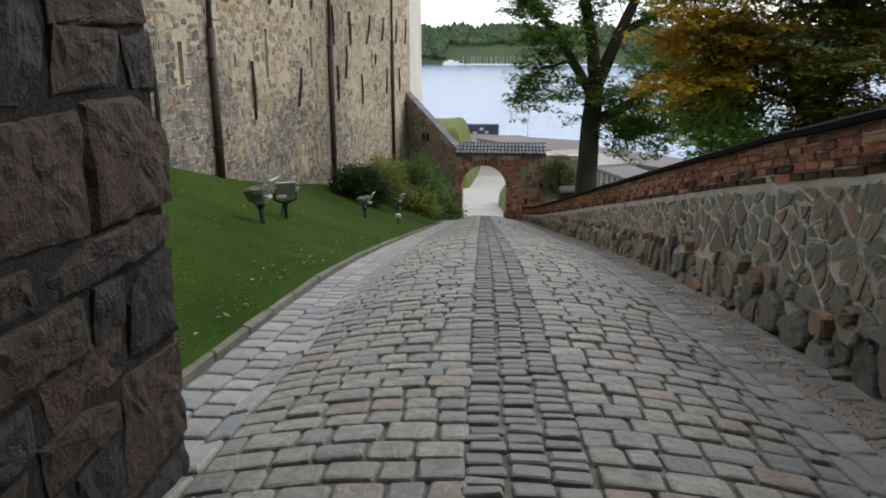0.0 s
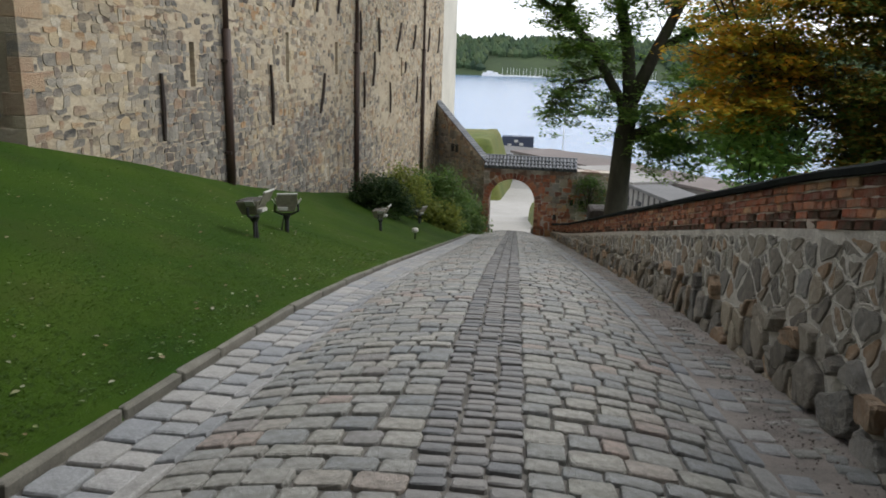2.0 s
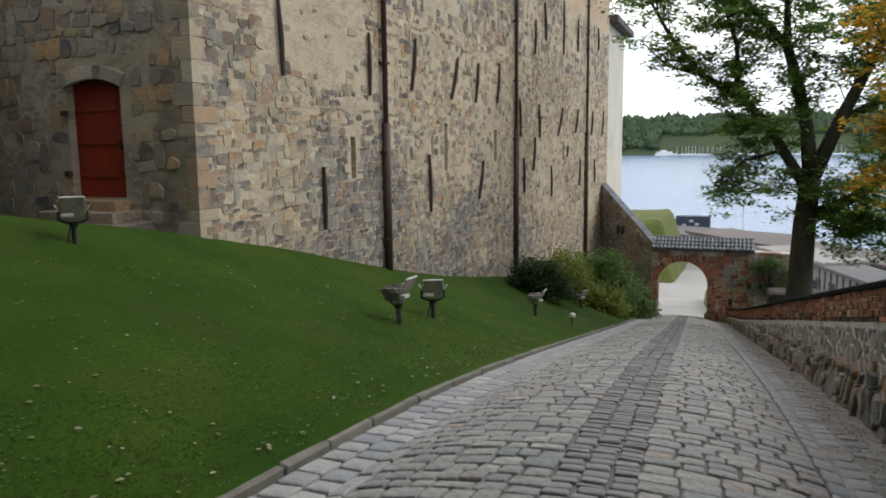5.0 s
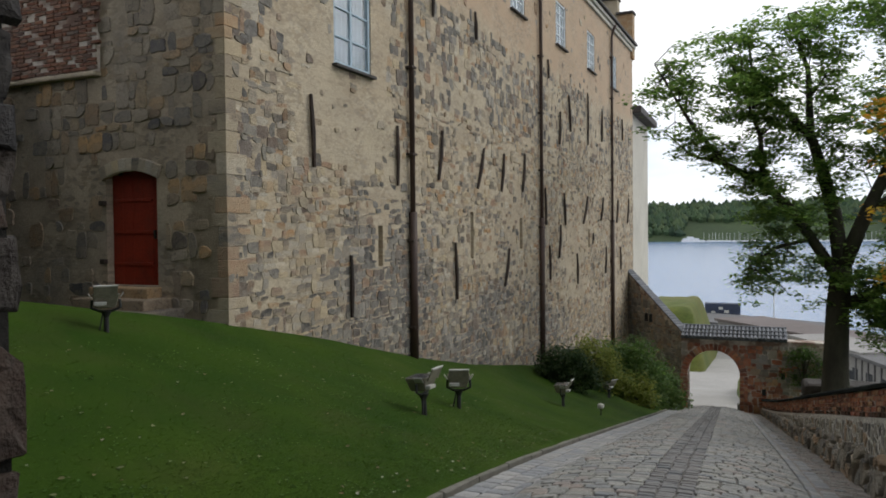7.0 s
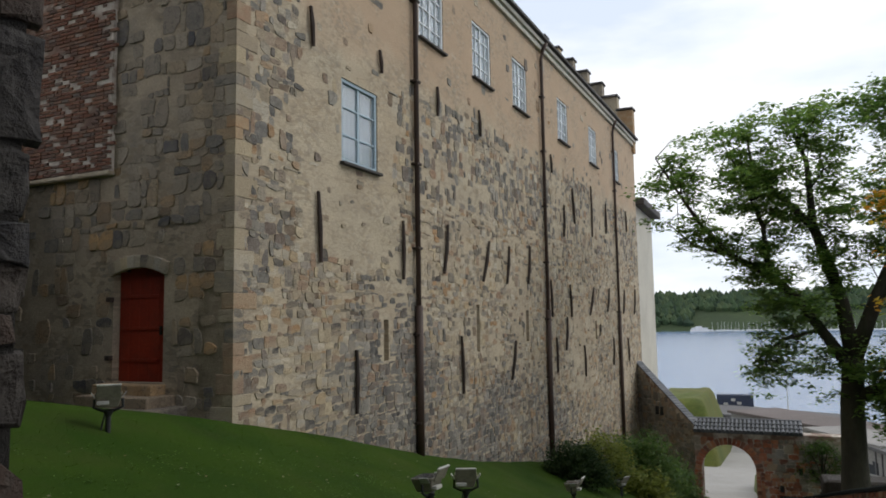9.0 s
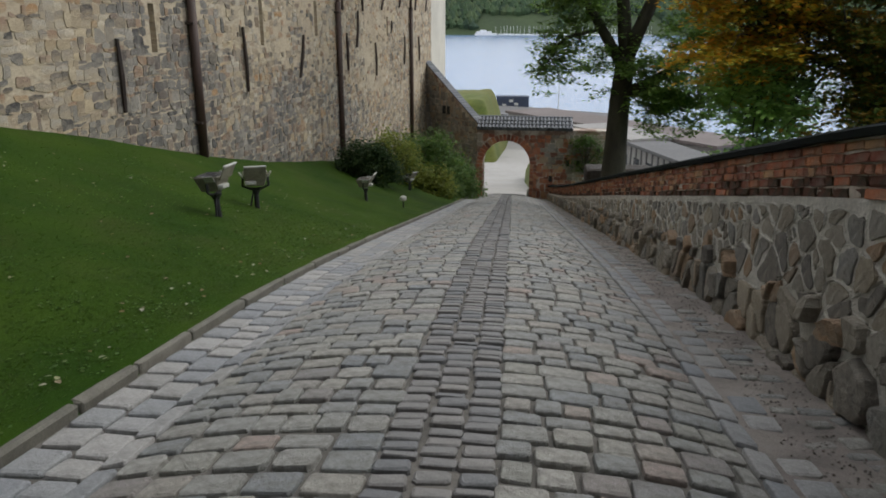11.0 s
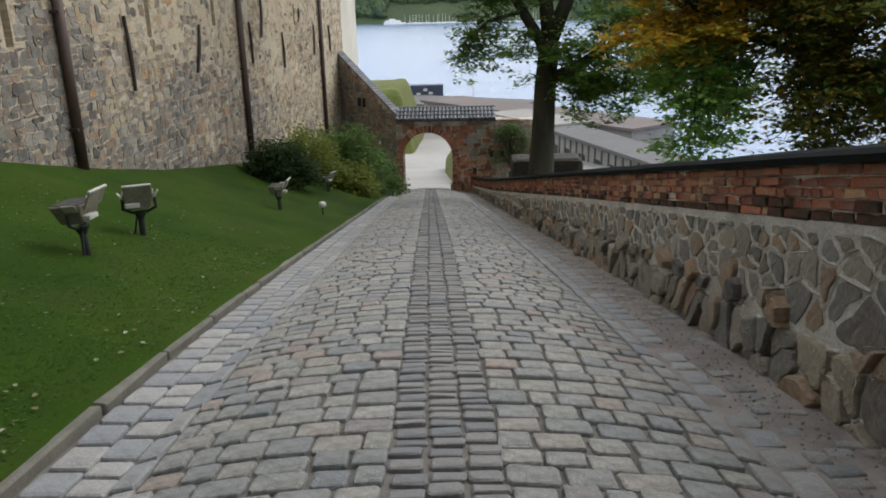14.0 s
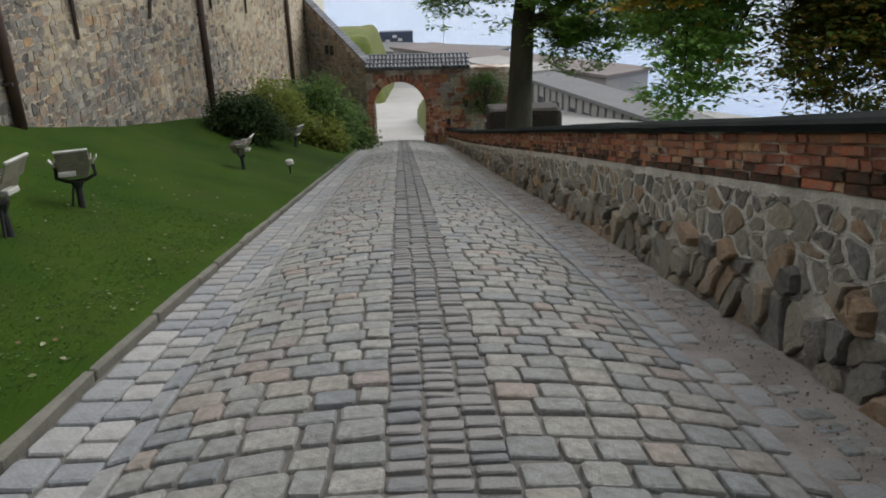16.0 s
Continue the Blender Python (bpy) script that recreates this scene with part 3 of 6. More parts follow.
us = sorted(set([-70, -55, -42, -32, -26, -22, -19, -17, -15, -13, -12, -11, -10, -9, -8.3] + [round(-8 + 0.25 * k, 2) for k in range(23)] + [-2.27, -2.22] + [-2.0, -1.85, -1.75, -1.68, -1.6, -1.5, -1.3, -1.1, -0.9, -0.7, -0.35, 0, 0.35, 0.7, 0.9, 1.1, 1.3, 1.5, 1.6, 1.68, 1.75, 1.85, 2.0, 2.4, 2.72, 2.74, 4, 6, 8, 10, 13, 16, 20, 25, 31, 38, 46, 56, 68]))
vs, fs = [], []
NY = 190
for i, u in enumerate(us):
    far = lerp_table(SHORE, u)
    near = [-30 + 30 * (j / 20) for j in range(20)] + [min(60.0, far) * (j / 120) for j in range(121)]
    ys = near + [60 + (far - 60) * (j / (NY - 141)) if far > 60 else min(60.0, far) + 0.001 * j for j in range(1, NY - 140)]
    for y in ys:
        x = u + road_x(min(y, 60)) * (1 if abs(u) < 20 else 20 / abs(u))
        vs.append((x, y, ground_z(x, y)))
n_y = len(ys)
for i in range(len(us) - 1):
    for j in range(n_y - 1):
        a = i * n_y + j
        fs.append((a, a + n_y, a + n_y + 1, a + 1))
ground = put("ground", mesh_of("ground", vs, fs, turf, True), None, None, "sloping lawn and open ground beside the cobbled road", "ground", "structure")
ground.data.materials.append(joint)
ground.data.materials.append(far_ground)
for p in ground.data.polygons:
    c = p.center
    uu = c.x - road_x(min(c.y, 60))
    if c.y > 47:
        p.material_index = 2
    elif KERB_U - 0.04 < uu < WALL_U + 0.6:
        p.material_index = 1

water = put("water", mesh_of("water", [(-5000, 60, -18), (5000, 60, -18), (5000, 5000, -18), (-5000, 5000, -18), (5000, -300, -18), (40, -300, -18), (40, 60, -18)], [(0, 1, 2, 3), (6, 5, 4, 1)], sea_mat), None, None, "calm pale blue fjord under an overcast sky", "sea", "structure")

rng = random.Random(5)
# the wooded shore across the fjord: a hill sheet with tree clumps along it
vs, fs = [], []
NX = 160
for i in range(NX + 1):
    x = -1100 + 2200 * i / NX
    h = 44 + 14 * noise.noise((x * 0.004, 3.1, 0)) + 5 * noise.noise((x * 0.02, 1.7, 0)) - 0.012 * (x + 150)
    vs += [(x, 1240, -19), (x, 1262, -10), (x, 1330, h * 0.3), (x, 1420, h), (x, 1600, h * 0.6)]
for i in range(NX):
    for j in range(4):
        a = i * 5 + j
        fs.append((a, a + 5, a + 6, a + 1))
hill = put("backdrop", mesh_of("far_shore", vs, fs, far_green, True), None, None, "low wooded shore across the water", "far shore", "structure")
woods = Joined()
for k in range(4200):
    x = rng.uniform(-900, 900)
    t = rng.random() ** 0.8
    y = 1262 + t * 158
    i = (x + 1100) / 2200 * NX
    h = 44 + 14 * noise.noise((x * 0.004, 3.1, 0)) + 5 * noise.noise((x * 0.02, 1.7, 0)) - 0.012 * (x + 150)
    z = float(np.interp(y, [1240, 1262, 1330, 1420], [-19, -10, h * 0.3, h]))
    if t < 0.45 and noise.noise((x * 0.008, 7.7, 0)) > 0.12:
        continue
    r, hh = rng.uniform(5, 9), rng.uniform(9, 17)
    ring = [(x + r * math.cos(a) * rng.uniform(0.7, 1.2), y + r * math.sin(a), z + hh * rng.uniform(0.25, 0.5)) for a in [math.pi * 2 * q / 6 for q in range(6)]]
    low = [(px * 0.8 + x * 0.2, py * 0.8 + y * 0.2, z - 2) for px, py, pz in ring]
    woods.add(low + ring + [(x + rng.uniform(-1, 1), y, z + hh)], [(q, (q + 1) % 6, 6 + (q + 1) % 6, 6 + q) for q in range(6)] + [(6 + q, 6 + (q + 1) % 6, 12) for q in range(6)])
far_woods = woods.done("far_woods", forest, None, "dark green woods along the far shore")
tagged(far_woods, category="woods")


def sail_boat(length, mast):
    e = thing("boat", Matrix.Identity(4), "white boat moored along the far shore", "boat", "boats on the far shore")
    bm = bmesh.new()
    box(bm, (0, 0, 0.6), (length, 2.6, 1.4), 0.3, None, 1.12)
    part("hull", bm, boat_white, e)
    bm = bmesh.new()
    box(bm, (-0.5, 0, 1.7), (length * 0.45, 1.8, 1.0), 0.2)
    part("cabin", bm, boat_white, e)
    bm = bmesh.new()
    tube(bm, [(0.4, 0, 1.2), (0.4, 0, mast)], [0.22, 0.14], 6)
    part("mast", bm, boat_white, e)
    return e


first_boat = sail_boat(11, 14)
first_boat.matrix_basis = pose(-60, 1225, -18, 0, 0, 8)
for k in range(46):
    copy_thing(first_boat, pose(-75 + k * 5.2 + rng.uniform(-2, 2), 1222 + rng.uniform(-8, 10), -18, 0, 0, rng.uniform(-25, 25)))
ferry = thing("ferry", pose(-92, 1215, -18, 0, 0, 5), "white passenger ferry beside the far marina", "ferry")
bm = bmesh.new()
box(bm, (0, 0, 1.2), (34, 7, 3.4), 0.5)
part("hull", bm, boat_white, ferry)
bm = bmesh.new()
box(bm, (-3, 0, 4.4), (24, 6, 3), 0.3)
part("deck_house", bm, boat_white, ferry)
bm = bmesh.new()
box(bm, (-4, 0, 7), (10, 5, 2.2), 0.3)
part("bridge", bm, boat_white, ferry)

# ---- below the gate: pale road, bank, harbour buildings ----
vs, fs = [], []
for j in range(40):
    y = 47.0 + j * 1.6
    mid = road_x(46) - 0.3 - 0.028 * (y - 46) - 0.0004 * (y - 46) ** 2
    w = 2.6 + 0.03 * (y - 47)
    for s in (-1.5, -0.5, 0.5, 1.0):
        vs.append((mid + s * w, y, edge_z(y) - 0.03))
for j in range(39):
    for s in range(3):
        a = j * 4 + s
        fs.append((a, a + 1, a + 5, a + 4))
put("road_below", mesh_of("road_below", vs, fs, pale_gravel), None, None, "pale gravel road running down below the gate", "road", "structure")


def mound(name, cx, cy, lx, ly, h, z0, mat, label):
    """A rounded rampart bank with a flat back."""
    vs, fs = [], []
    n = 24
    for i in range(n + 1):
        for j in range(n + 1):
            a, b = i / n * 2 - 1, j / n * 2 - 1
            vs.append((cx + a * lx, cy + b * ly, z0 - 1.0 + (h + 1.0) * min(1.0, 2.2 * (1 - max(abs(a), abs(b)))) + 0.25 * noise.noise((a * 4, b * 4, cx))))
    for i in range(n):
        for j in range(n):
            q = i * (n + 1) + j
            fs.append((q, q + n + 1, q + n + 2, q + 1))
    return put(name, mesh_of(name, vs, fs, mat, True), None, None, label, "bank", "structure")


mound("bank", -9.7, 106, 5.2, 15, 7.7, -15.9, bank_green, "yellow-green grassy rampart bank below the gate")
mound("bank", 1.9, 64, 2.9, 14, 2.2, -12.0, bank_green, "grassy bank beside the lower road")


def flat_building(name, m, size, wall_mat, roof_mat, rows, label, cat="building"):
    e = thing(name, m, label, cat)
    bm = bmesh.new()
    box(bm, (0, 0, size[2] / 2), (size[0], size[1], size[2]))
    part("wall", bm, wall_mat, e)
    bm = bmesh.new()
    box(bm, (0, 0, size[2] + 0.2), (size[0] + 0.8, size[1] + 0.8, 0.4), 0.05)
    part("roof", bm, roof_mat, e)
    for side in (-1, 1):
        n = max(2, int(size[0] / 3.2))
        for r in range(rows):
            for k in range(n):
                bm = bmesh.new()
                box(bm, (-size[0] / 2 + (k + 0.5) * size[0] / n, side * size[1] / 2, 1.6 + r * 3), (1.5, 0.12, 1.5), 0.02)
                part("window", bm, dark_glass, e)
    return e


flat_building("quay_shed", pose(0, 138, -16.9, 0, 0, -28), (26, 12, 2.4), grey_roof, grey_roof, 1, "low grey flat-roofed quay shed by the water")
flat_building("warehouse", pose(11, 112, -16.9, 0, 0, -52), (42, 8, 4.0), cream, brown_roof, 1, "long low warehouse with a brown flat roof")
flat_building("harbour_building", pose(10.6, 103, -17.0, 0, 0, -62), (14, 6, 4.3), cream, cream, 1, "long cream harbour building with dark windows")
quay_hall = flat_building("quay_hall", pose(17.6, 82, -16.6, 0, 0, -72.5), (35, 4.5, 3.6), cream, grey_roof, 1, "long low cream quay hall with a ribbed front")
for k in range(24):
    bm = bmesh.new()
    box(bm, (-16.8 + k * 1.46, -2.3, 1.8), (0.2, 0.16, 3.4), 0.02)
    part("pilaster", bm, grey_roof, quay_hall)


def railing(m, length, label):
    """A quay railing: posts with two rails."""
    e = thing("railing", m, label, "railing")
    for q in range(int(length / 2) + 1):
        bm = bmesh.new()
        box(bm, (-length / 2 + q * 2.0, 0, 0.6), (0.12, 0.12, 1.2), 0.02)
        part("post", bm, black_metal, e)
    for z in (0.6, 1.15):
        bm = bmesh.new()
        box(bm, (0, 0, z), (length, 0.07, 0.08), 0.01)
        part("rail", bm, black_metal, e)
    return e


railing(pose(12.2, 80.5, -15.6, 0, 0, -72.5), 22, "dark railing along the quay forecourt")
board = thing("billboard", pose(-5.4, 150, -15.9, 0, 0, 3), "dark blue container-sized board with three pale marks", "billboard")
bm = bmesh.new()
box(bm, (0, 0, 2.2), (6.2, 2.4, 2.7), 0.08)
part("panel", bm, board_blue, board)
for px, pz in ((-1.6, 1.9), (-0.3, 2.7), (0.7, 2.1)):
    bm = bmesh.new()
    box(bm, (px, -1.22, pz), (0.75, 0.06, 0.5), 0.02)
    part("pale_mark", bm, lamp_white, board)
for px in (-2.4, 2.4):
    bm = bmesh.new()
    box(bm, (px, 0, 0.45), (0.3, 0.3, 0.95))
    part("leg", bm, black_metal, board)
pole = thing("flagpole", pose(3.2, 140, -16.9), "thin pale pole standing on the quay", "pole")
bm = bmesh.new()
tube(bm, [(0, 0, 0), (0, 0, 9)], [0.1, 0.05], 8)
part("shaft", bm, lamp_white, pole)
bm = bmesh.new()
bmesh.ops.create_uvsphere(bm, u_segments=8, v_segments=6, radius=0.14, matrix=Matrix.Translation((0, 0, 9.1)))
part("finial", bm, lamp_white, pole)

# ---- gate passage: the rubble pier that the walk starts beside, coloured dark for its shade ----
gate_house = thing("gate_pier", pose(0, 0, 0), "rough rubble stone gate pier, stones and mortar darkened for passage shade", "gate pier", kind="structure")
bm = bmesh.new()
# Carried up far above the view to shade the lawn and end wall.
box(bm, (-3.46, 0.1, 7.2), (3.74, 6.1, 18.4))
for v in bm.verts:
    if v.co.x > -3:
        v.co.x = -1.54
pier_wall = part("wall", bm, shaded_pier_mortar, gate_house)
pm = basis((-1.54, 0, 0), (0, 1, 0), (0, 0, 1), (1, 0, 0))
prng = random.Random(11)


def rough_stone(poly, gap, rise, rg, cut=5):
    """A weathered stone over a cell: a finely netted face with chipped edges, about its middle."""
    cu, cv = sum(p[0] for p in poly) / len(poly), sum(p[1] for p in poly) / len(poly)
    pts = []
    for (ax, ay), (bx, by) in zip(poly, poly[1:] + poly[:1]):
        n = max(1, int(math.hypot(bx - ax, by - ay) / 0.07))
        pts += [(ax + (bx - ax) * k / n - cu, ay + (by - ay) * k / n - cv) for k in range(n)]
    if len(pts) < 5:
        return None
    size = sum(math.hypot(*p) for p in pts) / len(pts)
    seed = rg.uniform(0, 50)
    tu, tv = rg.uniform(-0.4, 0.4) * rise / size, rg.uniform(-0.4, 0.4) * rise / size
    vs, fs, m = [], [], len(pts)
    for k in range(cut + 1):
        f = (1 - gap / size) * (1 - (k / (cut + 1)) ** 1.4)
        for x, y in pts:
            x, y = x * f, y * f
            q = 0.35 * noise.noise((x * 9 + seed, y * 9, 3.0)) + 0.2 * noise.noise((x * 26 + seed, y * 26, 7.0))
            w = -0.03 if k == 0 else rise * (0.62 if k == 1 else 0.92 if k == 2 else 1.0) + 0.05 * q + x * tu + y * tv
            vs.append((x + 0.012 * noise.noise((x * 20, y * 20, seed)), y + 0.012 * noise.noise((x * 20, y * 20, seed + 9)), w))
    vs.append((0, 0, rise))
    for k in range(cut):
        fs += [(k * m + i, k * m + (i + 1) % m, (k + 1) * m + (i + 1) % m, (k + 1) * m + i) for i in range(m)]
    fs += [(cut * m + i, cut * m + (i + 1) % m, (cut + 1) * m) for i in range(m)]
    return vs, fs, (cu, cv)


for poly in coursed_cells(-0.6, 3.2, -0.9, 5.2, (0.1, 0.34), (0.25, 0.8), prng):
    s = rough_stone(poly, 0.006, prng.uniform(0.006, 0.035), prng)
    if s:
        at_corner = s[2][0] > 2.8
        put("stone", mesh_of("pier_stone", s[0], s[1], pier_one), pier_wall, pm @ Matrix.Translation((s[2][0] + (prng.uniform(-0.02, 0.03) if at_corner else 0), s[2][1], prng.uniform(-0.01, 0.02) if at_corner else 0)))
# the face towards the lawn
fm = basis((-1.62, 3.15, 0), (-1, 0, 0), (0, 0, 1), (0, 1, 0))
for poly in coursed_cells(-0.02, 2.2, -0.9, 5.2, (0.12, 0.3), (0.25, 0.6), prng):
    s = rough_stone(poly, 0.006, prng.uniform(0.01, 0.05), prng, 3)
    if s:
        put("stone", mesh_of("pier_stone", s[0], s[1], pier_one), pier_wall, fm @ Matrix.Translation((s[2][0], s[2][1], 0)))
back = put("wall_behind", mesh_of("wall_behind", [(-1.7, -3, -1), (3.2, -3, -1), (3.2, -3, 6), (-1.7, -3, 6), (-1.7, -3.6, -1), (3.2, -3.6, -1), (3.2, -3.6, 6), (-1.7, -3.6, 6)], [(0, 1, 2, 3), (7, 6, 5, 4), (3, 2, 6, 7), (0, 3, 7, 4), (1, 5, 6, 2)], shaded_pier_mortar), None, None, "plain stone wall closing the gate passage", "wall", "structure")

# Unseen blocks, added only to hold sky light off lawn, end wall and pier.
south = thing("gatehouse_block", pose(0, 0, 0), "unseen tall plain blocks added behind the start of the walk for shade", "building")
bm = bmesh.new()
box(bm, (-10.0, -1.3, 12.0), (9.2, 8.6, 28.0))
part("wall", bm, shaded_pier_mortar, south)
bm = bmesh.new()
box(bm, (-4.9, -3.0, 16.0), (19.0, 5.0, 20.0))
part("upper_storey", bm, shaded_pier_mortar, south)
# Out of view on the west; darkens the end wall and near lawn.
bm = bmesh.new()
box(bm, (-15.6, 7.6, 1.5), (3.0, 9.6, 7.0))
part("west_range", bm, shaded_pier_mortar, south)
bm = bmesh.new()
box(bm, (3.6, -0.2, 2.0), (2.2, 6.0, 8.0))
part("right_pier", bm, shaded_pier_mortar, south)
# Unseen slab overhead, run forward to darken the pier.
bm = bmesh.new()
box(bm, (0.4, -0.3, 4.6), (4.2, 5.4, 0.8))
part("passage_vault", bm, shaded_pier_mortar, south)

# ---- castle ----
castle = thing("castle", pose(0, 0, 0), "tall medieval stone castle wing with patched plaster upper storeys", "castle")
cu_dir = Vector((0.035, 1, 0)).normalized()
cw_dir = Vector((1, -0.035, 0)).normalized()
CM = basis((-8.46, 12.86, 0), cu_dir, (0, 0, 1), cw_dir)
DM = basis((-8.46, 12.86, 0), cw_dir, (0, 0, 1), -cu_dir)
LONG, EAVE = 40.3, 13.75


def wall_with_openings(u0, u1, v0, v1, holes, thick):
    """A wall slab with real openings: front at w = 0, back at w = -thick."""
    cu = sorted({u0, u1} | {h[0] for h in holes} | {h[1] for h in holes})
    cv = sorted({v0, v1} | {h[2] for h in holes} | {h[3] for h in holes})
    verts, faces = [], []

    def quad(*pts):
        o = len(verts)
        verts.extend(pts)
        faces.append((o, o + 1, o + 2, o + 3))

    for a, b in zip(cu, cu[1:]):
        for c, d in zip(cv, cv[1:]):
            if any(h[0] <= a and b <= h[1] and h[2] <= c and d <= h[3] for h in holes):
                continue
            quad((a, c, 0), (b, c, 0), (b, d, 0), (a, d, 0))
            quad((a, c, -thick), (a, d, -thick), (b, d, -thick), (b, c, -thick))
    for a, b, c, d in holes:
        quad((a, c, 0), (a, c, -thick), (b, c, -thick), (b, c, 0))
        quad((a, d, 0), (b, d, 0), (b, d, -thick), (a, d, -thick))
        quad((a, c, 0), (a, d, 0), (a, d, -thick), (a, c, -thick))
        quad((b, c, 0), (b, c, -thick), (b, d, -thick), (b, d, 0))
    quad((u0, v0, 0), (u0, v1, 0), (u0, v1, -thick), (u0, v0, -thick))
    quad((u1, v0, 0), (u1, v0, -thick), (u1, v1, -thick), (u1, v1, 0))
    quad((u0, v1, 0), (u1, v1, 0), (u1, v1, -thick), (u0, v1, -thick))
    return verts, faces


BIG = (3.74, 5.44, 5.4, 7.46)
UPPER = [(7.9 + d, 9.6 + d, 9.95, 11.95) for d in (0.0, 4.05, 8.07, 14.15, 19.95, 25.55)]
SLITS = [(5.7, 5.95, 0.57, 1.62), (11.86, 12.13, 0.55, 2.1), (16.86, 17.2, 0.75, 1.95), (27.9, 28.2, 0.55, 1.5)]
wall_v, wall_f = wall_with_openings(0, LONG, -9.5, EAVE, [BIG, *UPPER, *SLITS], 0.9)
front = put("wall", mesh_of("castle_front", wall_v, wall_f, plaster), castle, CM, "weathered wall of mixed rubble and ochre plaster")
DOOR = (-3.16, -1.76, 0.42, 2.82)
end_v, end_f = wall_with_openings(-14, -0.02, -3, EAVE, [DOOR], 0.9)
end_wall = put("wall", mesh_of("castle_end", end_v, end_f, end_plaster), castle, DM, "darker rubble end wall round the red door")

# stones of the long face: dense low down, sparse in the plastered storeys
crng = random.Random(3)
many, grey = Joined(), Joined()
HOLES = [BIG, *UPPER, *SLITS]


def clear_of(cu, cv, holes, r):
    return all(not (h[0] - r < cu < h[1] + r and h[2] - r < cv < h[3] + r) for h in holes)


single = 0


def stone_share(u, v, foot):
    """How much of the wall shows bare stone at a place: dense at the foot, scattered in the render, hardly any above."""
    patch = noise.noise((u * 0.22, v * 0.38, 4.0))
    fine = noise.noise((u * 0.9, v * 1.1, 6.0))
    if v > 8.4:
        return 0.62 if u < 2.1 else 0.03 if u > 7 else 0.05
    if u < 2.1:
        return 0.7 + 0.4 * patch
    if u < 6.6 and v > 3.0 + 0.5 * fine:
        return 0.05 if u < 6.1 or v < 5 else 0.6
    up = v - foot
    if up < 3.2:
        return 1.15 - 0.1 * max(0.0, up - 2.0) + 0.25 * fine
    if 5.2 < v < 8.2 and u < 19:
        return 0.66 + 0.7 * patch
    return 0.55 + 0.7 * patch + 0.25 * fine


for band, hh, ww in (((-8.5, 2.6), (0.055, 0.17), (0.1, 0.42)), ((2.6, 5.2), (0.07, 0.2), (0.12, 0.42)), ((5.2, 13.3), (0.1, 0.26), (0.12, 0.4))):
    for poly in coursed_cells(0.0, LONG, band[0], band[1], hh, ww, crng):
        cu, cv = sum(p[0] for p in poly) / len(poly), sum(p[1] for p in poly) / len(poly)
        foot = lerp_table(CASTLE_FOOT, 12.86 + cu)
        if cv < foot - 0.5 or crng.random() > stone_share(cu, cv, foot) or not clear_of(cu, cv, HOLES, 0.13):
            continue
        s = stone(poly, crng.choice((0.0005, 0.002, 0.005)), crng.choice((0.002, 0.005, 0.009, 0.014, 0.022)), crng, 1.4, 0.035)
        if not s:
            continue
        shift = Matrix.Translation((s[2][0], s[2][1], 0))
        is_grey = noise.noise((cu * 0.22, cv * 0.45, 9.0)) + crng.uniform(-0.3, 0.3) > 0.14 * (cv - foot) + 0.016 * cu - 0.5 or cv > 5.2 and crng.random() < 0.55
        if cu < 4.2 and cv < 1.6 and single < 300:
            single += 1
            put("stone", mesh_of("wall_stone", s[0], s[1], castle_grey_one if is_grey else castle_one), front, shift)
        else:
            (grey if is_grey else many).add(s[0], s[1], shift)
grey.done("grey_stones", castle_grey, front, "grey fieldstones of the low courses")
many.done("stones", castle_many, front, "mixed beige, grey and brown rubble stones")

many = Joined()
for poly in coursed_cells(-7.5, -0.25, -1.2, 13.2, (0.12, 0.36), (0.14, 0.5), crng):
    cu, cv = sum(p[0] for p in poly) / len(poly), sum(p[1] for p in poly) / len(poly)
    if not clear_of(cu, cv, [(DOOR[0] - 0.12, DOOR[1] + 0.12, 0.0, 3.0)], 0.1):
        continue
    if cu < -3.2 and cv > 4.75:
        continue
    keep = (0.4 if cv < 3 else 0.72) + 0.5 * noise.noise((cu * 0.6, cv * 0.6, 2.0))
    if crng.random() > keep:
        continue
    s = stone(poly, 0.013, crng.uniform(0.006, 0.035), crng, 1.4, 0.08)
    if s and -5 < cu and cv < 4.2 and single < 540:
        single += 1
        put("stone", mesh_of("end_stone", s[0], s[1], end_one), end_wall, Matrix.Translation((s[2][0], s[2][1], 0)))
    elif s:
        many.add(s[0], s[1], Matrix.Translation((s[2][0], s[2][1], 0)))
many.done("stones", end_many, end_wall, "dark and ochre rubble stones")

# corner stones, longer on alternate courses
z, k = -0.8, 0
while z < 13.4:
    h = crng.uniform(0.2, 0.42)
    bm = bmesh.new()
    a, b = (crng.uniform(0.3, 0.7), crng.uniform(0.18, 0.3)) if k % 2 else (crng.uniform(0.2, 0.35), crng.uniform(0.25, 0.6))
    box(bm, (-b / 2 + 0.02, z + h / 2, -a / 2 + 0.02), (b, h - 0.008, a), 0.01)
    part("quoin_stone", bm, castle_one, end_wall)
    z, k = z + h, k + 1

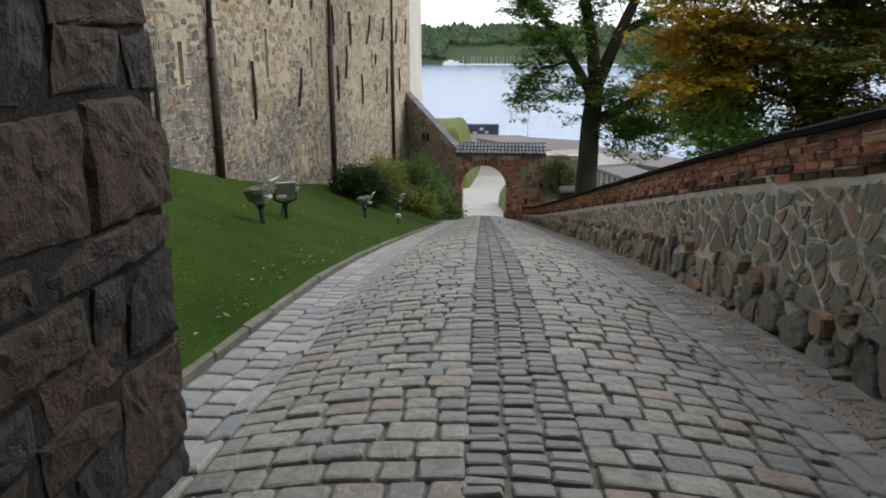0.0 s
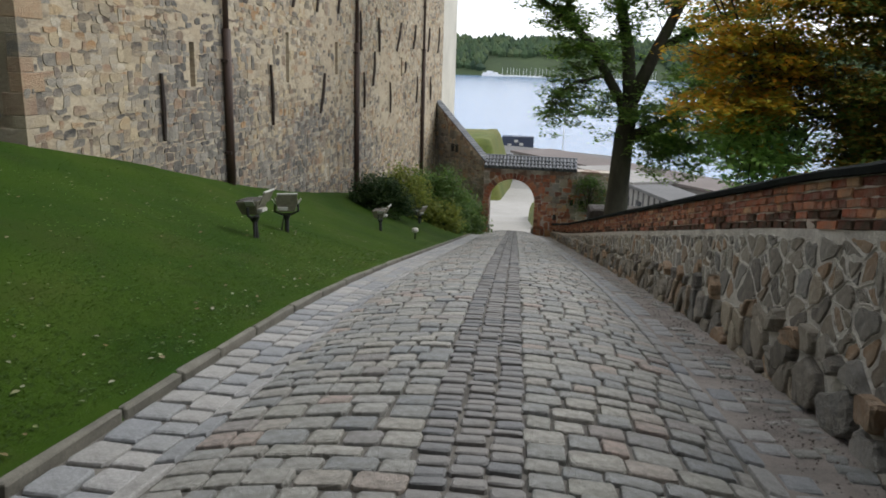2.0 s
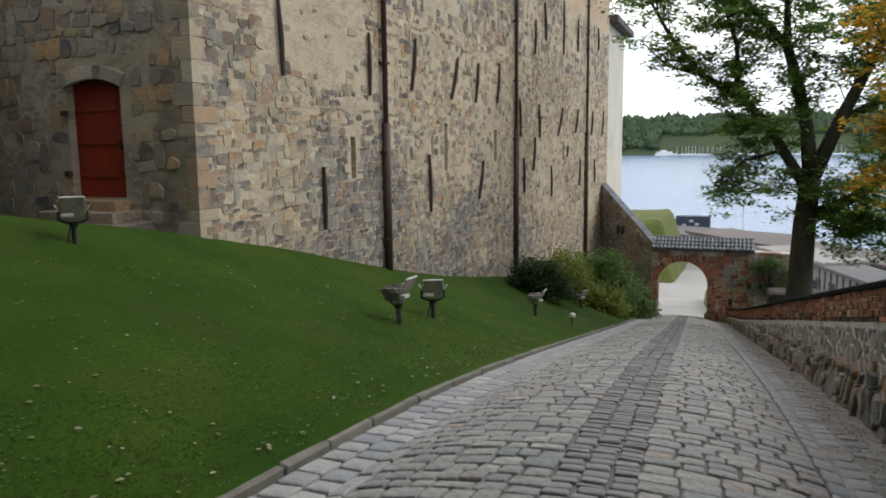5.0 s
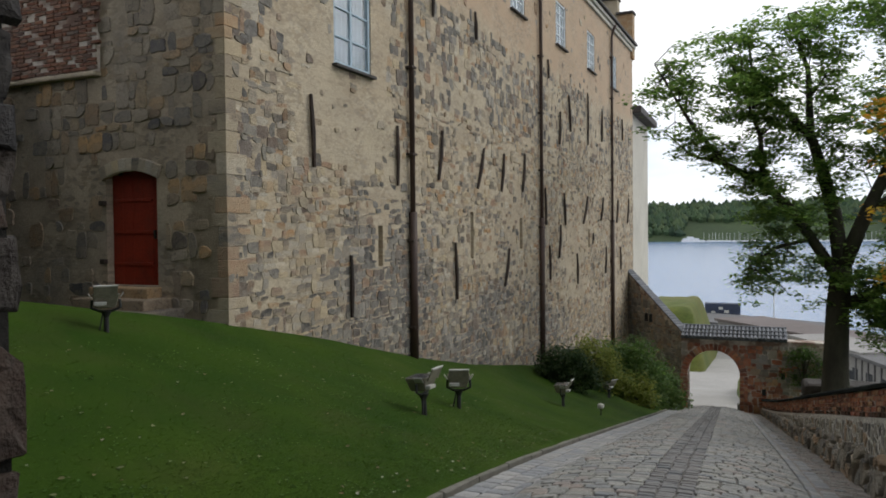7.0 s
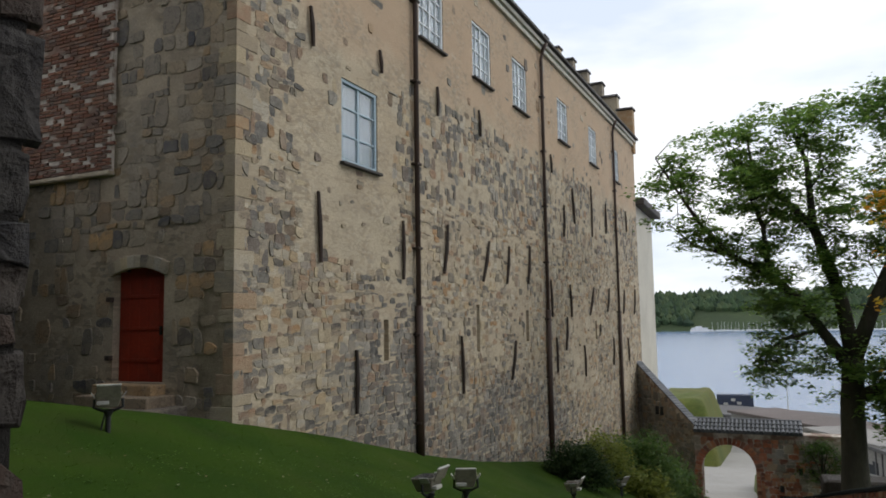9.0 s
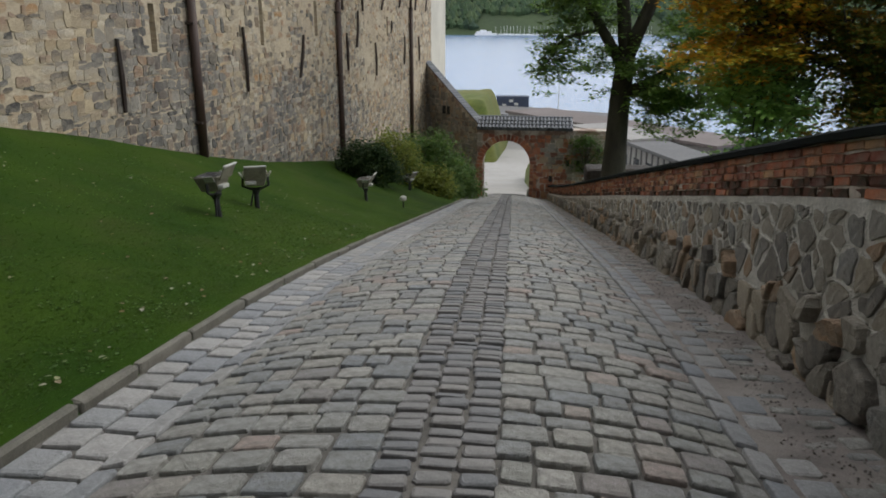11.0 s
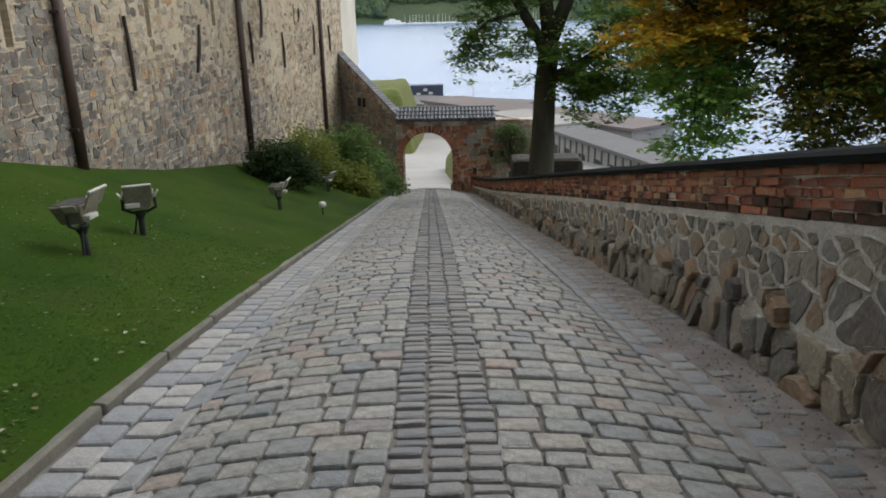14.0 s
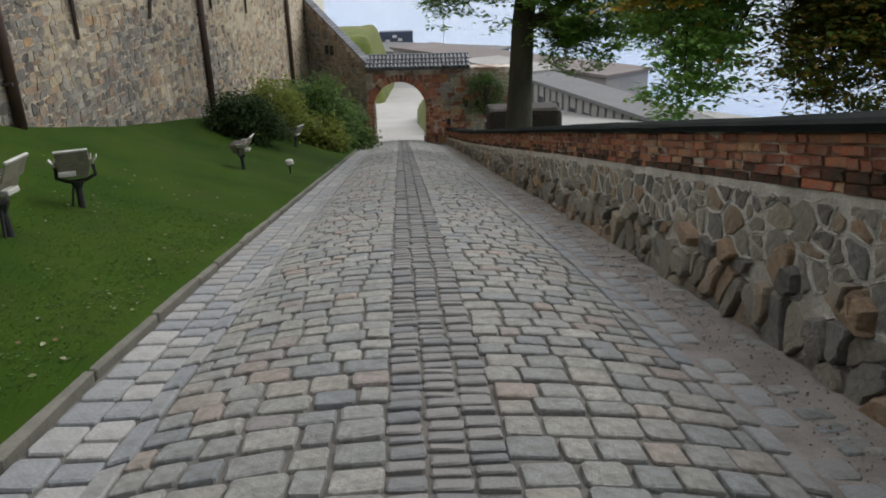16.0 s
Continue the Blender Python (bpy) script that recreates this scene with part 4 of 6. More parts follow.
# brick bay left of the door, over a pale ledge
bay = part("brick_bay", (lambda b: (box(b, (-5.6, 9.2, 0.02), (4.7, 8.8, 0.2)), b)[1])(bmesh.new()), brick_joint, end_wall, "rough red brick upper bay")
bm = bmesh.new()
box(bm, (-5.6, 4.76, 0.06), (4.74, 0.1, 0.22), 0.03)
part("ledge", bm, plaster, bay, "pale stone ledge")
many = Joined()
row = 0
vv = 4.84
while vv < 9.6:
    uu = -7.9 + (0.13 if row % 2 else 0)
    while uu < -3.42 + crng.uniform(0, 0.14):
        L = 0.24 if crng.random() < 0.7 else 0.12
        if crng.random() < 0.85:
            bm = bmesh.new()
            box(bm, (uu + L / 2, vv + 0.035, 0.12), (L - 0.02, 0.062, 0.04 + crng.uniform(0, 0.03)))
            many.add([tuple(v.co) for v in bm.verts], [tuple(v.index for v in f.verts) for f in (bm.verts.index_update(), bm.faces)[1]])
            bm.free()
        uu += L
    vv += 0.085
    row += 1
many.done("bricks", bay_brick, bay)

# red door with planks, iron straps and a stone arch
door = thing("door", Matrix.Identity(4), "closed red-painted plank door in a round stone arch", "")
door.parent, door.matrix_basis = castle, DM
for k in range(5):
    bm = bmesh.new()
    w = (DOOR[1] - DOOR[0]) / 5
    top = 2.76 - (w * (k - 2)) ** 2 / 3.5
    box(bm, (DOOR[0] + w * (k + 0.5), (DOOR[2] + top) / 2, -0.2), (w - 0.004, top - DOOR[2], 0.06), 0.004)
    part("plank", bm, red_paint, door)
for v in (0.85, 1.5, 2.15):
    bm = bmesh.new()
    box(bm, ((DOOR[0] + DOOR[1]) / 2 - 0.1, v, -0.16), (1.0, 0.06, 0.03), 0.006)
    part("strap_hinge", bm, red_paint, door, "strap hinge painted over in red")
for v in (0.9, 2.1):
    bm = bmesh.new()
    box(bm, (DOOR[0] - 0.06, v, 0.04), (0.14, 0.1, 0.1), 0.015)
    part("hinge_pin", bm, iron, door, "iron hinge pin")
bm = bmesh.new()
box(bm, (DOOR[1] - 0.22, 1.45, -0.15), (0.05, 0.18, 0.05), 0.01)
part("handle", bm, iron, door, "iron handle")
mid = (DOOR[0] + DOOR[1]) / 2
R_DOOR = 1.75
for k in range(9):
    a = radians(90 + (k - 4) * 5.6)
    bm = bmesh.new()
    box(bm, (mid + (R_DOOR + 0.12) * math.cos(a), 2.74 - R_DOOR + (R_DOOR + 0.12) * math.sin(a) - 0.0, 0.02), (0.19, 0.27, 0.1), 0.02, (0, 0, math.degrees(a) - 90))
    part("arch_stone", bm, castle_one, end_wall)
# Dark block behind the plank tops, standing in for shade under the arch.
bm = bmesh.new()
box(bm, (mid, 2.7, -0.5), (1.36, 0.1, 0.4), 0.02)
part("door_soffit", bm, iron, end_wall, "dark block standing in for the shade over the door")
steps = thing("door_steps", DM.copy(), "worn stone steps below the red door", "steps")
for k, (w, zt, dep) in enumerate(((1.6, 0.40, 0.4), (1.9, 0.2, 0.75), (2.3, 0.0, 1.15))):
    bm = bmesh.new()
    box(bm, (mid + 0.12 * k, zt - 0.3, dep / 2), (w, 0.6, dep), 0.025)
    part("step", bm, end_one, steps)


def castle_window(u0, u1, v0, v1, frame_mat, cols, rows):
    e = thing("window", Matrix.Identity(4), "white-framed casement window with many panes", "")
    e.parent, e.matrix_basis = castle, CM
    t, dz = 0.09, -0.08
    for name, c, s in (("frame_stile", (u0 + t / 2, (v0 + v1) / 2, dz), (t, v1 - v0, 0.1)), ("frame_stile", (u1 - t / 2, (v0 + v1) / 2, dz), (t, v1 - v0, 0.1)), ("frame_rail", ((u0 + u1) / 2, v0 + t / 2, dz), (u1 - u0 - 2 * t, t, 0.1)), ("frame_rail", ((u0 + u1) / 2, v1 - t / 2, dz), (u1 - u0 - 2 * t, t, 0.1))):
        bm = bmesh.new()
        box(bm, c, s, 0.01)
        part(name, bm, frame_mat, e)
    for k in range(1, cols):
        x = u0 + (u1 - u0) * k / cols
        bm = bmesh.new()
        w = 0.09 if k * 2 == cols else 0.035
        box(bm, (x, (v0 + v1) / 2, dz - 0.005), (w, v1 - v0 - 2 * t, 0.06), 0.006)
        part("mullion", bm, frame_mat, e)
    for k in range(1, rows):
        y = v0 + (v1 - v0) * k / rows
        bm = bmesh.new()
        box(bm, ((u0 + u1) / 2, y, dz - 0.004), (u1 - u0 - 2 * t, 0.04, 0.05), 0.006)
        part("glazing_bar", bm, frame_mat, e)
    for i in range(cols):
        for j in range(rows):
            a, b = u0 + (u1 - u0) * i / cols, u0 + (u1 - u0) * (i + 1) / cols
            c, d = v0 + (v1 - v0) * j / rows, v0 + (v1 - v0) * (j + 1) / rows
            bm = bmesh.new()
            box(bm, ((a + b) / 2, (c + d) / 2, -0.1), (b - a - 0.02, d - c - 0.02, 0.008))
            part("pane", bm, pane_mat, e)
    bm = bmesh.new()
    n = 18
    for k in range(n):
        a, b = u0 + (u1 - u0) * k / n, u0 + (u1 - u0) * (k + 1) / n
        wa, wb = -0.26 + 0.03 * (k % 2), -0.26 + 0.03 * ((k + 1) % 2)
        bm.faces.new([bm.verts.new(p) for p in ((a, v0, wa), (b, v0, wb), (b, v1, wb), (a, v1, wa))])
    part("curtain", bm, curtain, e, "drawn pale curtain")
    bm = bmesh.new()
    box(bm, ((u0 + u1) / 2, v0 - 0.05, 0.03), (u1 - u0 + 0.15, 0.07, 0.2), 0.01)
    part("sill", bm, roof_dark, e)


castle_window(*BIG, blue_paint, 2, 3)
for h in UPPER:
    castle_window(*h, white_paint, 4, 4)
# A dark sheet deep in each slit stands in for the unlit inside.
for h in SLITS:
    bm = bmesh.new()
    box(bm, ((h[0] + h[1]) / 2, (h[2] + h[3]) / 2, -0.55), (h[1] - h[0], h[3] - h[2], 0.05))
    part("loophole_back", bm, iron, front)

# iron wall anchors: u, low end, high end, lean
ANCHORS_LOW = [(10.6, -0.7, 1.1, -0.1), (15.0, -0.6, 0.8, 0.5), (4.3, -0.6, 0.9, 0.0), (20.2, 1.7, 3.3, -0.1), (23.3, 1.7, 3.2, -0.2), (26.7, 1.8, 3.2, 0.9), (30.6, 2.0, 3.3, 0.6), (34.8, 1.9, 3.3, 0.4), (38.1, 1.9, 3.5, 0.5), (22.2, 0.2, 1.7, 0.3), (20.8, -0.7, 0.8, -0.1), (25.5, -1.2, 0.3, -0.1), (28.6, 0.7, 1.3, 0.2), (31.7, -1.0, 0.5, 0.2), (36.0, -1.0, 0.4, -0.2)]
ANCHORS_HIGH = [(2.8, 2.9, 4.5, -0.1), (2.5, 7.8, 8.7, -0.1), (5.6, 8.1, 8.7, -0.1), (6.7, 2.7, 4.3, -0.0), (9.0, 7.8, 8.7, -0.0), (12.4, 7.9, 8.8, -0.1), (9.3, 3.0, 4.5, 0.3), (12.4, 2.9, 4.3, 0.6), (14.7, 2.9, 4.3, 0.3), (17.1, 3.0, 4.5, 0.3), (22.4, 5.4, 6.9, 0.1), (24.3, 6.2, 7.9, -0.3), (27.7, 5.9, 8.6, 0.0), (20.7, 8.1, 8.9, -0.1), (30.9, 6.4, 8.1, 0.1), (36.6, 7.1, 8.4, -0.1)]
for u, v0, v1, lean in ANCHORS_LOW + ANCHORS_HIGH:
    bm = bmesh.new()
    tube(bm, [(u, v0, 0.06), (u + lean * 0.55, v0 * 0.5 + v1 * 0.5, 0.08), (u + lean, v1, 0.06)], [0.045, 0.06, 0.04], 6)
    part("wall_anchor", bm, iron, front, "rusty iron wall anchor bar")

for u, top, low in ((7.45, 13.5, -2.2), (19.4, 13.3, -4.2), (33.3, 13.2, -6.2)):
    pipe = thing("downpipe", Matrix.Identity(4), "brown metal rainwater downpipe with brackets", "")
    pipe.parent, pipe.matrix_basis = castle, CM
    bm = bmesh.new()
    tube(bm, [(u + 0.15, top + 0.3, 0.35), (u, top, 0.22), (u, top - 0.4, 0.12), (u, low, 0.12)], [0.08, 0.08, 0.075, 0.075], 10)
    part("pipe", bm, pipe_mat, pipe, smooth=True)
    bm = bmesh.new()
    tube(bm, [(u, 2.0, 0.13), (u, low + 0.05, 0.13)], [0.11, 0.11], 10)
    part("standpipe", bm, pipe_mat, pipe, smooth=True)
    for v in np.arange(low + 1.0, top - 1, 2.4):
        bm = bmesh.new()
        box(bm, (u, float(v), 0.1), (0.28, 0.07, 0.22), 0.01)
        part("bracket", bm, iron, pipe)

# cornice, gutter, roof and the crow-stepped far gable
for name, v, w, hh, mt in (("cornice", EAVE - 0.35, 0.1, 0.2, pale_plaster), ("cornice", EAVE - 0.12, 0.2, 0.18, pale_plaster), ("gutter", EAVE + 0.06, 0.34, 0.14, roof_dark)):
    bm = bmesh.new()
    box(bm, (LONG / 2, v, w / 2 - 0.02), (LONG, hh, w + 0.1), 0.02)
    part(name, bm, mt, castle).matrix_basis = CM
roof = put("roof", mesh_of("castle_roof", [CM @ Vector(p) for p in ((-0.2, EAVE + 0.1, 0.25), (LONG, EAVE + 0.1, 0.25), (LONG, EAVE + 8.3, -8), (-0.2, EAVE + 8.3, -8), (-0.2, EAVE + 0.1, -16), (LONG, EAVE + 0.1, -16))], [(0, 1, 2, 3), (3, 2, 5, 4), (0, 3, 4), (1, 5, 2)], roof_dark), castle, None, "steep dark roof")
for k in range(8):
    bm = bmesh.new()
    box(bm, (LONG - 0.3, EAVE + 0.5 + k * 1.04 + 0.1, -0.35 - k * 1.0), (0.7, 3.0, 1.02), 0.03)
    g = part("gable_step", bm, castle_one, castle)
    g.matrix_basis = CM
    bm = bmesh.new()
    box(bm, (LONG - 0.3, EAVE + 2.06 + k * 1.04 + 0.1, -0.35 - k * 1.0), (1.0, 0.14, 1.16), 0.02)
    part("gable_cap", bm, roof_dark, castle).matrix_basis = CM
back_v = [CM @ Vector(p) for p in ((LONG - 0.5, -9, -0.9), (LONG - 0.5, EAVE, -0.9), (LONG - 0.5, EAVE, -16), (LONG - 0.5, -9, -16))]
put("wall", mesh_of("castle_far_end", back_v, [(0, 1, 2, 3)], plaster), castle, None)

wing = thing("castle_wing", pose(-9.6, 60, 0), "pale plastered lower wing beyond the castle", "building")
bm = bmesh.new()
box(bm, (0, 0, 0.0), (4.2, 8, 19.4))
part("wall", bm, pale_plaster, wing)
bm = bmesh.new()
box(bm, (0.1, 0, 9.95), (5.4, 9, 0.5), 0.05)
part("eave", bm, roof_dark, wing)

# ---- gate wall with the brick arch ----
gate = thing("gatehouse", pose(0, 0, 0), "stone and brick gate wall with a round arch and tiled top", "gate")
AX, AW, SPRING, FOOT_G, TOP_G = -1.56, 1.37, -6.75, -9.6, -4.72
GY = 46.0
N = 16
arc = [(AX + AW * math.cos(math.pi * k / N), SPRING + AW * math.sin(math.pi * k / N)) for k in range(N + 1)]


def ring_quads(y0, y1, left, right):
    """Wall face round the arch, front and back, with the soffit."""
    v, f = [], []

    def quad(*p):
        o = len(v)
        v.extend(p)
        f.append((o, o + 1, o + 2, o + 3))

    for (xa, za), (xb, zb) in zip(arc, arc[1:]):
        quad((xa, y0, za), (xa, y0, TOP_G), (xb, y0, TOP_G), (xb, y0, zb))
        quad((xa, y1, za), (xb, y1, zb), (xb, y1, TOP_G), (xa, y1, TOP_G))
        quad((xa, y0, za), (xb, y0, zb), (xb, y1, zb), (xa, y1, za))
    for a, b in ((left, AX - AW), (AX + AW, right)):
        quad((a, y0, FOOT_G), (b, y0, FOOT_G), (b, y0, TOP_G), (a, y0, TOP_G))
        quad((a, y1, FOOT_G), (a, y1, TOP_G), (b, y1, TOP_G), (b, y1, FOOT_G))
        quad((a, y0, FOOT_G), (a, y0, TOP_G), (a, y1, TOP_G), (a, y1, FOOT_G))
        quad((b, y0, FOOT_G), (b, y1, FOOT_G), (b, y1, TOP_G), (b, y0, TOP_G))
    quad((left, y0, TOP_G), (right, y0, TOP_G), (right, y1, TOP_G), (left, y1, TOP_G))
    return v, f


gv, gf = ring_quads(GY, GY + 1.1, -3.3, 4.6)
gate_wall = put("wall", mesh_of("gate_wall", gv, gf, brick_joint), gate, None, "red brick and rubble wall")
grng = random.Random(21)
for k in range(22):
    a = math.pi * (k + 0.5) / 22
    bm = bmesh.new()
    box(bm, (AX + (AW + 0.2) * math.cos(a), GY - 0.03, SPRING + (AW + 0.2) * math.sin(a)), (0.36, 0.1, 0.19), 0.012, (0, -math.degrees(a), 0))
    part("brick", bm, brick_one, gate_wall)
gstones, gbricks = Joined(), Joined()
GM = basis((0, GY, 0), (1, 0, 0), (0, 0, 1), (0, -1, 0))
for poly in coursed_cells(-3.3, 4.6, -9.3, TOP_G - 0.3, (0.1, 0.3), (0.2, 0.5), grng):
    cu, cv = sum(p[0] for p in poly) / len(poly), sum(p[1] for p in poly) / len(poly)
    inside = abs(cu - AX) < AW + 0.42 and cv < SPRING or math.hypot(cu - AX, cv - SPRING) < AW + 0.5
    if inside:
        continue
    s = stone(poly, 0.01, grng.uniform(0.02, 0.05), grng)
    if s:
        stony = cu > 0.55 and cv > -7.0 and cu < 1.7 or cu > 1.9 or cu < -3.0
        (gstones if stony and grng.random() < 0.8 else gbricks).add(s[0], s[1], GM @ Matrix.Translation((s[2][0], s[2][1], 0)))
for side in (-1, 1):
    for k in range(13):
        for q in range(2):
            z0 = SPRING - 0.1 - 0.2 * k
            bm = bmesh.new()
            box(bm, (AX + side * (AW + 0.11 + 0.21 * q), GY - 0.02, z0), (0.19, 0.09, 0.085 * 2), 0.01)
            part("brick", bm, brick_one, gate_wall)
gstones.done("stones", rubble_many, gate_wall)
gbricks.done("bricks", brick_many, gate_wall)
for px, pz in ((1.05, -7.55), (2.0, -6.6), (2.6, -6.6), (3.2, -6.6)):
    bm = bmesh.new()
    box(bm, (px, GY - 0.05, pz), (0.2, 0.16, 0.34), 0.01)
    part("loophole", bm, black_metal, gate_wall, "small dark loophole")
bm = bmesh.new()
box(bm, (AX + AW + 0.02, GY + 0.2, -8.55), (0.28, 0.5, 0.5), 0.06)
part("guard_stone", bm, rubble_one, gate_wall, "rounded guard stone")
bm = bmesh.new()
box(bm, (AX - AW - 0.02, GY + 0.2, -8.45), (0.28, 0.5, 0.5), 0.06)
part("guard_stone", bm, rubble_one, gate_wall)

# tiled coping over the arch: rows of barrel tiles
coping = thing("tile_roof", pose(0, 0, 0), "row of dark glazed roof tiles over the gate arch", "roof")
bm = bmesh.new()
box(bm, (-0.55, GY + 0.5, TOP_G + 0.05), (5.5, 1.5, 0.12), 0.02)
part("deck", bm, roof_dark, coping)
tile_me = None
for k in range(26):
    for r in range(3):
        if tile_me is None:
            bm = bmesh.new()
            tube(bm, [(0, -0.26, -0.02), (0, 0.26, 0.13)], [0.115, 0.1], 8)
            tile_me = bpy.data.meshes.new("barrel_tile")
            bm.to_mesh(tile_me)
            bm.free()
            tile_me.materials.append(tile_obj)
        put("tile", tile_me, coping, pose(-3.2 + k * 0.212, GY - 0.15 + r * 0.42, TOP_G + 0.12 + 0.15 * r))
bm = bmesh.new()
tube(bm, [(-3.3, GY + 1.0, TOP_G + 0.58), (2.2, GY + 1.0, TOP_G + 0.58)], [0.11, 0.11], 8)
part("ridge_tile", bm, tile_dark, coping)

# the sloping wall that climbs from the gate to the castle
A, B = Vector((-3.2, GY + 0.1, 0)), Vector((-7.25, 51.6, 0))
ramp_wall = thing("ramp_wall", pose(0, 0, 0), "brown rubble wall climbing from gate to castle under tiles", "wall", kind="structure")
d = (B - A).normalized()
nrm = Vector((d.y, -d.x, 0))
if nrm.y > 0:
    nrm = -nrm
L = (B - A).length
zA, zB, zF = TOP_G + 0.2, -1.25, -10.0
f0 = [(A, zF), (B, zF), (B, zB), (A, zA)]
pts = [(*(p.xy), z) for p, z in f0] + [(*((p - nrm * 0.4).xy), z) for p, z in f0]
rw_mesh = put("wall", mesh_of("ramp_wall", pts, [(0, 1, 2, 3), (7, 6, 5, 4), (3, 2, 6, 7), (0, 3, 7, 4), (1, 5, 6, 2)], brick_joint), ramp_wall)
RM = basis(A, d, (0, 0, 1), nrm) if d.cross(Vector((0, 0, 1))).dot(nrm) > 0 else basis(B, -d, (0, 0, 1), nrm)
flip = d.cross(Vector((0, 0, 1))).dot(nrm) <= 0
many = Joined()
for poly in coursed_cells(0, L, -9, -1.2, (0.1, 0.3), (0.2, 0.55), grng):
    cu, cv = sum(p[0] for p in poly) / len(poly), sum(p[1] for p in poly) / len(poly)
    k = (L - cu) / L if flip else cu / L
    if cv > zA + (zB - zA) * k - 0.22:
        continue
    s = stone(poly, 0.012, grng.uniform(0.02, 0.05), grng)
    if s:
        many.add(s[0], s[1], RM @ Matrix.Translation((s[2][0], s[2][1], 0)))
many.done("stones", rubble_many, rw_mesh)
n_t = 26
for k in range(n_t):
    t = (k + 0.5) / n_t
    c = A + (B - A) * t
    bm = bmesh.new()
    box(bm, (0, 0, 0), (L / n_t * 1.3, 0.5, 0.08), 0.03)
    ob = part("tile", bm, tile_obj, ramp_wall)
    ang = math.degrees(math.atan2(d.y, d.x))
    ob.matrix_basis = Matrix.Translation((c.x - nrm.x * 0.18, c.y - nrm.y * 0.18, zA + (zB - zA) * t + 0.08)) @ pose(0, 0, 0, 0, 0, ang) @ pose(0, 0, 0, 0, -math.degrees(math.atan2(zB - zA, L)) + 5, 0)
for q in (0.52, 0.6):
    c = A + (B - A) * q
    bm = bmesh.new()
    box(bm, (c.x + nrm.x * 0.05, c.y + nrm.y * 0.05, -4.0), (0.22, 0.22, 0.5), 0.01)
    part("loophole", bm, black_metal, ramp_wall, "small dark loophole")

# ---- the parapet wall beside the road: rubble below, brick above, black capping ----
TOPS = [(0, 2.15), (5, 1.03), (7.4, 0.55), (9.5, 0.08), (13.5, -0.82), (17, -1.6), (25, -3.42), (33.5, -5.33), (46, -8.0)]


def cap_z(y):
    return sum(lerp_table(TOPS, y + q) for q in (-0.8, 0, 0.8)) / 3


def brick_z(y):
    return cap_z(y) - 0.43


W0, W1 = 0.0, 45.9
parapet = thing("parapet_wall", pose(0, 0, 0), "rubble stone parapet wall with red brick top and black capping", "wall", kind="structure")
ys = [W0 + (W1 - W0) * k / 60 for k in range(61)]


def wall_strip(zlo, zhi, u_face, u_back):
    v, f = [], []
    for y in ys:
        x = road_x(y)
        v += [(x + u_face, y, zlo(y)), (x + u_face, y, zhi(y)), (x + u_back, y, zhi(y)), (x + u_back, y, zlo(y))]
    for j in range(len(ys) - 1):
        for k in range(4):
            a, b = j * 4 + k, j * 4 + (k + 1) % 4
            f.append((a, b, b + 4, a + 4))
    f += [(3, 2, 1, 0), tuple(len(v) - 4 + k for k in range(4))]
    return v, f


rubble_body = put("rubble_base", mesh_of("rubble_base", *wall_strip(lambda y: edge_z(y) - 2.5, brick_z, WALL_U, WALL_U + 0.55), mortar), parapet, None, "grey rubble in thick pale mortar")
brick_body = put("brick_top", mesh_of("brick_top", *wall_strip(lambda y: brick_z(y) - 0.01, lambda y: cap_z(y) - 0.05, WALL_U + 0.012, WALL_U + 0.5), brick_joint), parapet, None, "courses of worn red brick")
cap_v, cap_f = [], []
for y in ys:
    x = road_x(y)
    for du, dz in ((-0.06, -0.06), (-0.06, -0.012), (0.0, 0.02), (0.28, 0.06), (0.6, 0.02), (0.62, -0.06)):
        cap_v.append((x + WALL_U + du, y, cap_z(y) + dz + 0.012 * noise.noise((y * 1.3, du * 9, 0))))
for j in range(len(ys) - 1):
    for k in range(6):
        a, b = j * 6 + k, j * 6 + (k + 1) % 6
        cap_f.append((a, b, b + 6, a + 6))
put("capping", mesh_of("capping", cap_v, cap_f, slate), parapet, None, "black weathered capping")

# rubble stones: cells laid out in metres along the wall and above its foot
wrng = random.Random(8)
many, ribs, single = Joined(), Joined(), 0


def on_wall(y, h):
    """The pose of a piece on the road face of the parapet, h above its foot; local axes: along, up, out."""
    slope = edge_z(y + 0.5) - edge_z(y - 0.5)
    return Matrix.Translation((road_x(y) + WALL_U, y, edge_z(y) + h)) @ Matrix(((0, 0, -1, 0), (1, 0, 0, 0), (slope, 1, 0, 0), (0, 0, 0, 1)))


cells = rubble_cells(4.0, W1, -0.3, 0.4, 0.34, 0.33, wrng, 0.42, 0.05) + rubble_cells(4.0, W1, 0.36, 1.75, 0.22, 0.17, wrng, 0.5, 0.3)


def broken(poly, rg):
    """The cell whole, or split in two angular pieces along a slanting line."""
    if rg.random() < 0.55:
        return [poly]
    cu, cv = sum(p[0] for p in poly) / len(poly), sum(p[1] for p in poly) / len(poly)
    a, d = rg.choice((0.5, 0.9, 2.0, 2.5)) + rg.uniform(-0.3, 0.3), 0.01
    cu, cv = cu + rg.uniform(-0.03, 0.03), cv + rg.uniform(-0.03, 0.03)
    one = clip_cell(poly, cu - d * math.cos(a), cv - d * math.sin(a), cu + d * math.cos(a), cv + d * math.sin(a))
    two = clip_cell(poly, cu + d * math.cos(a), cv + d * math.sin(a), cu - d * math.cos(a), cv - d * math.sin(a))
    return [p for p in (one, two) if len(p) > 2]


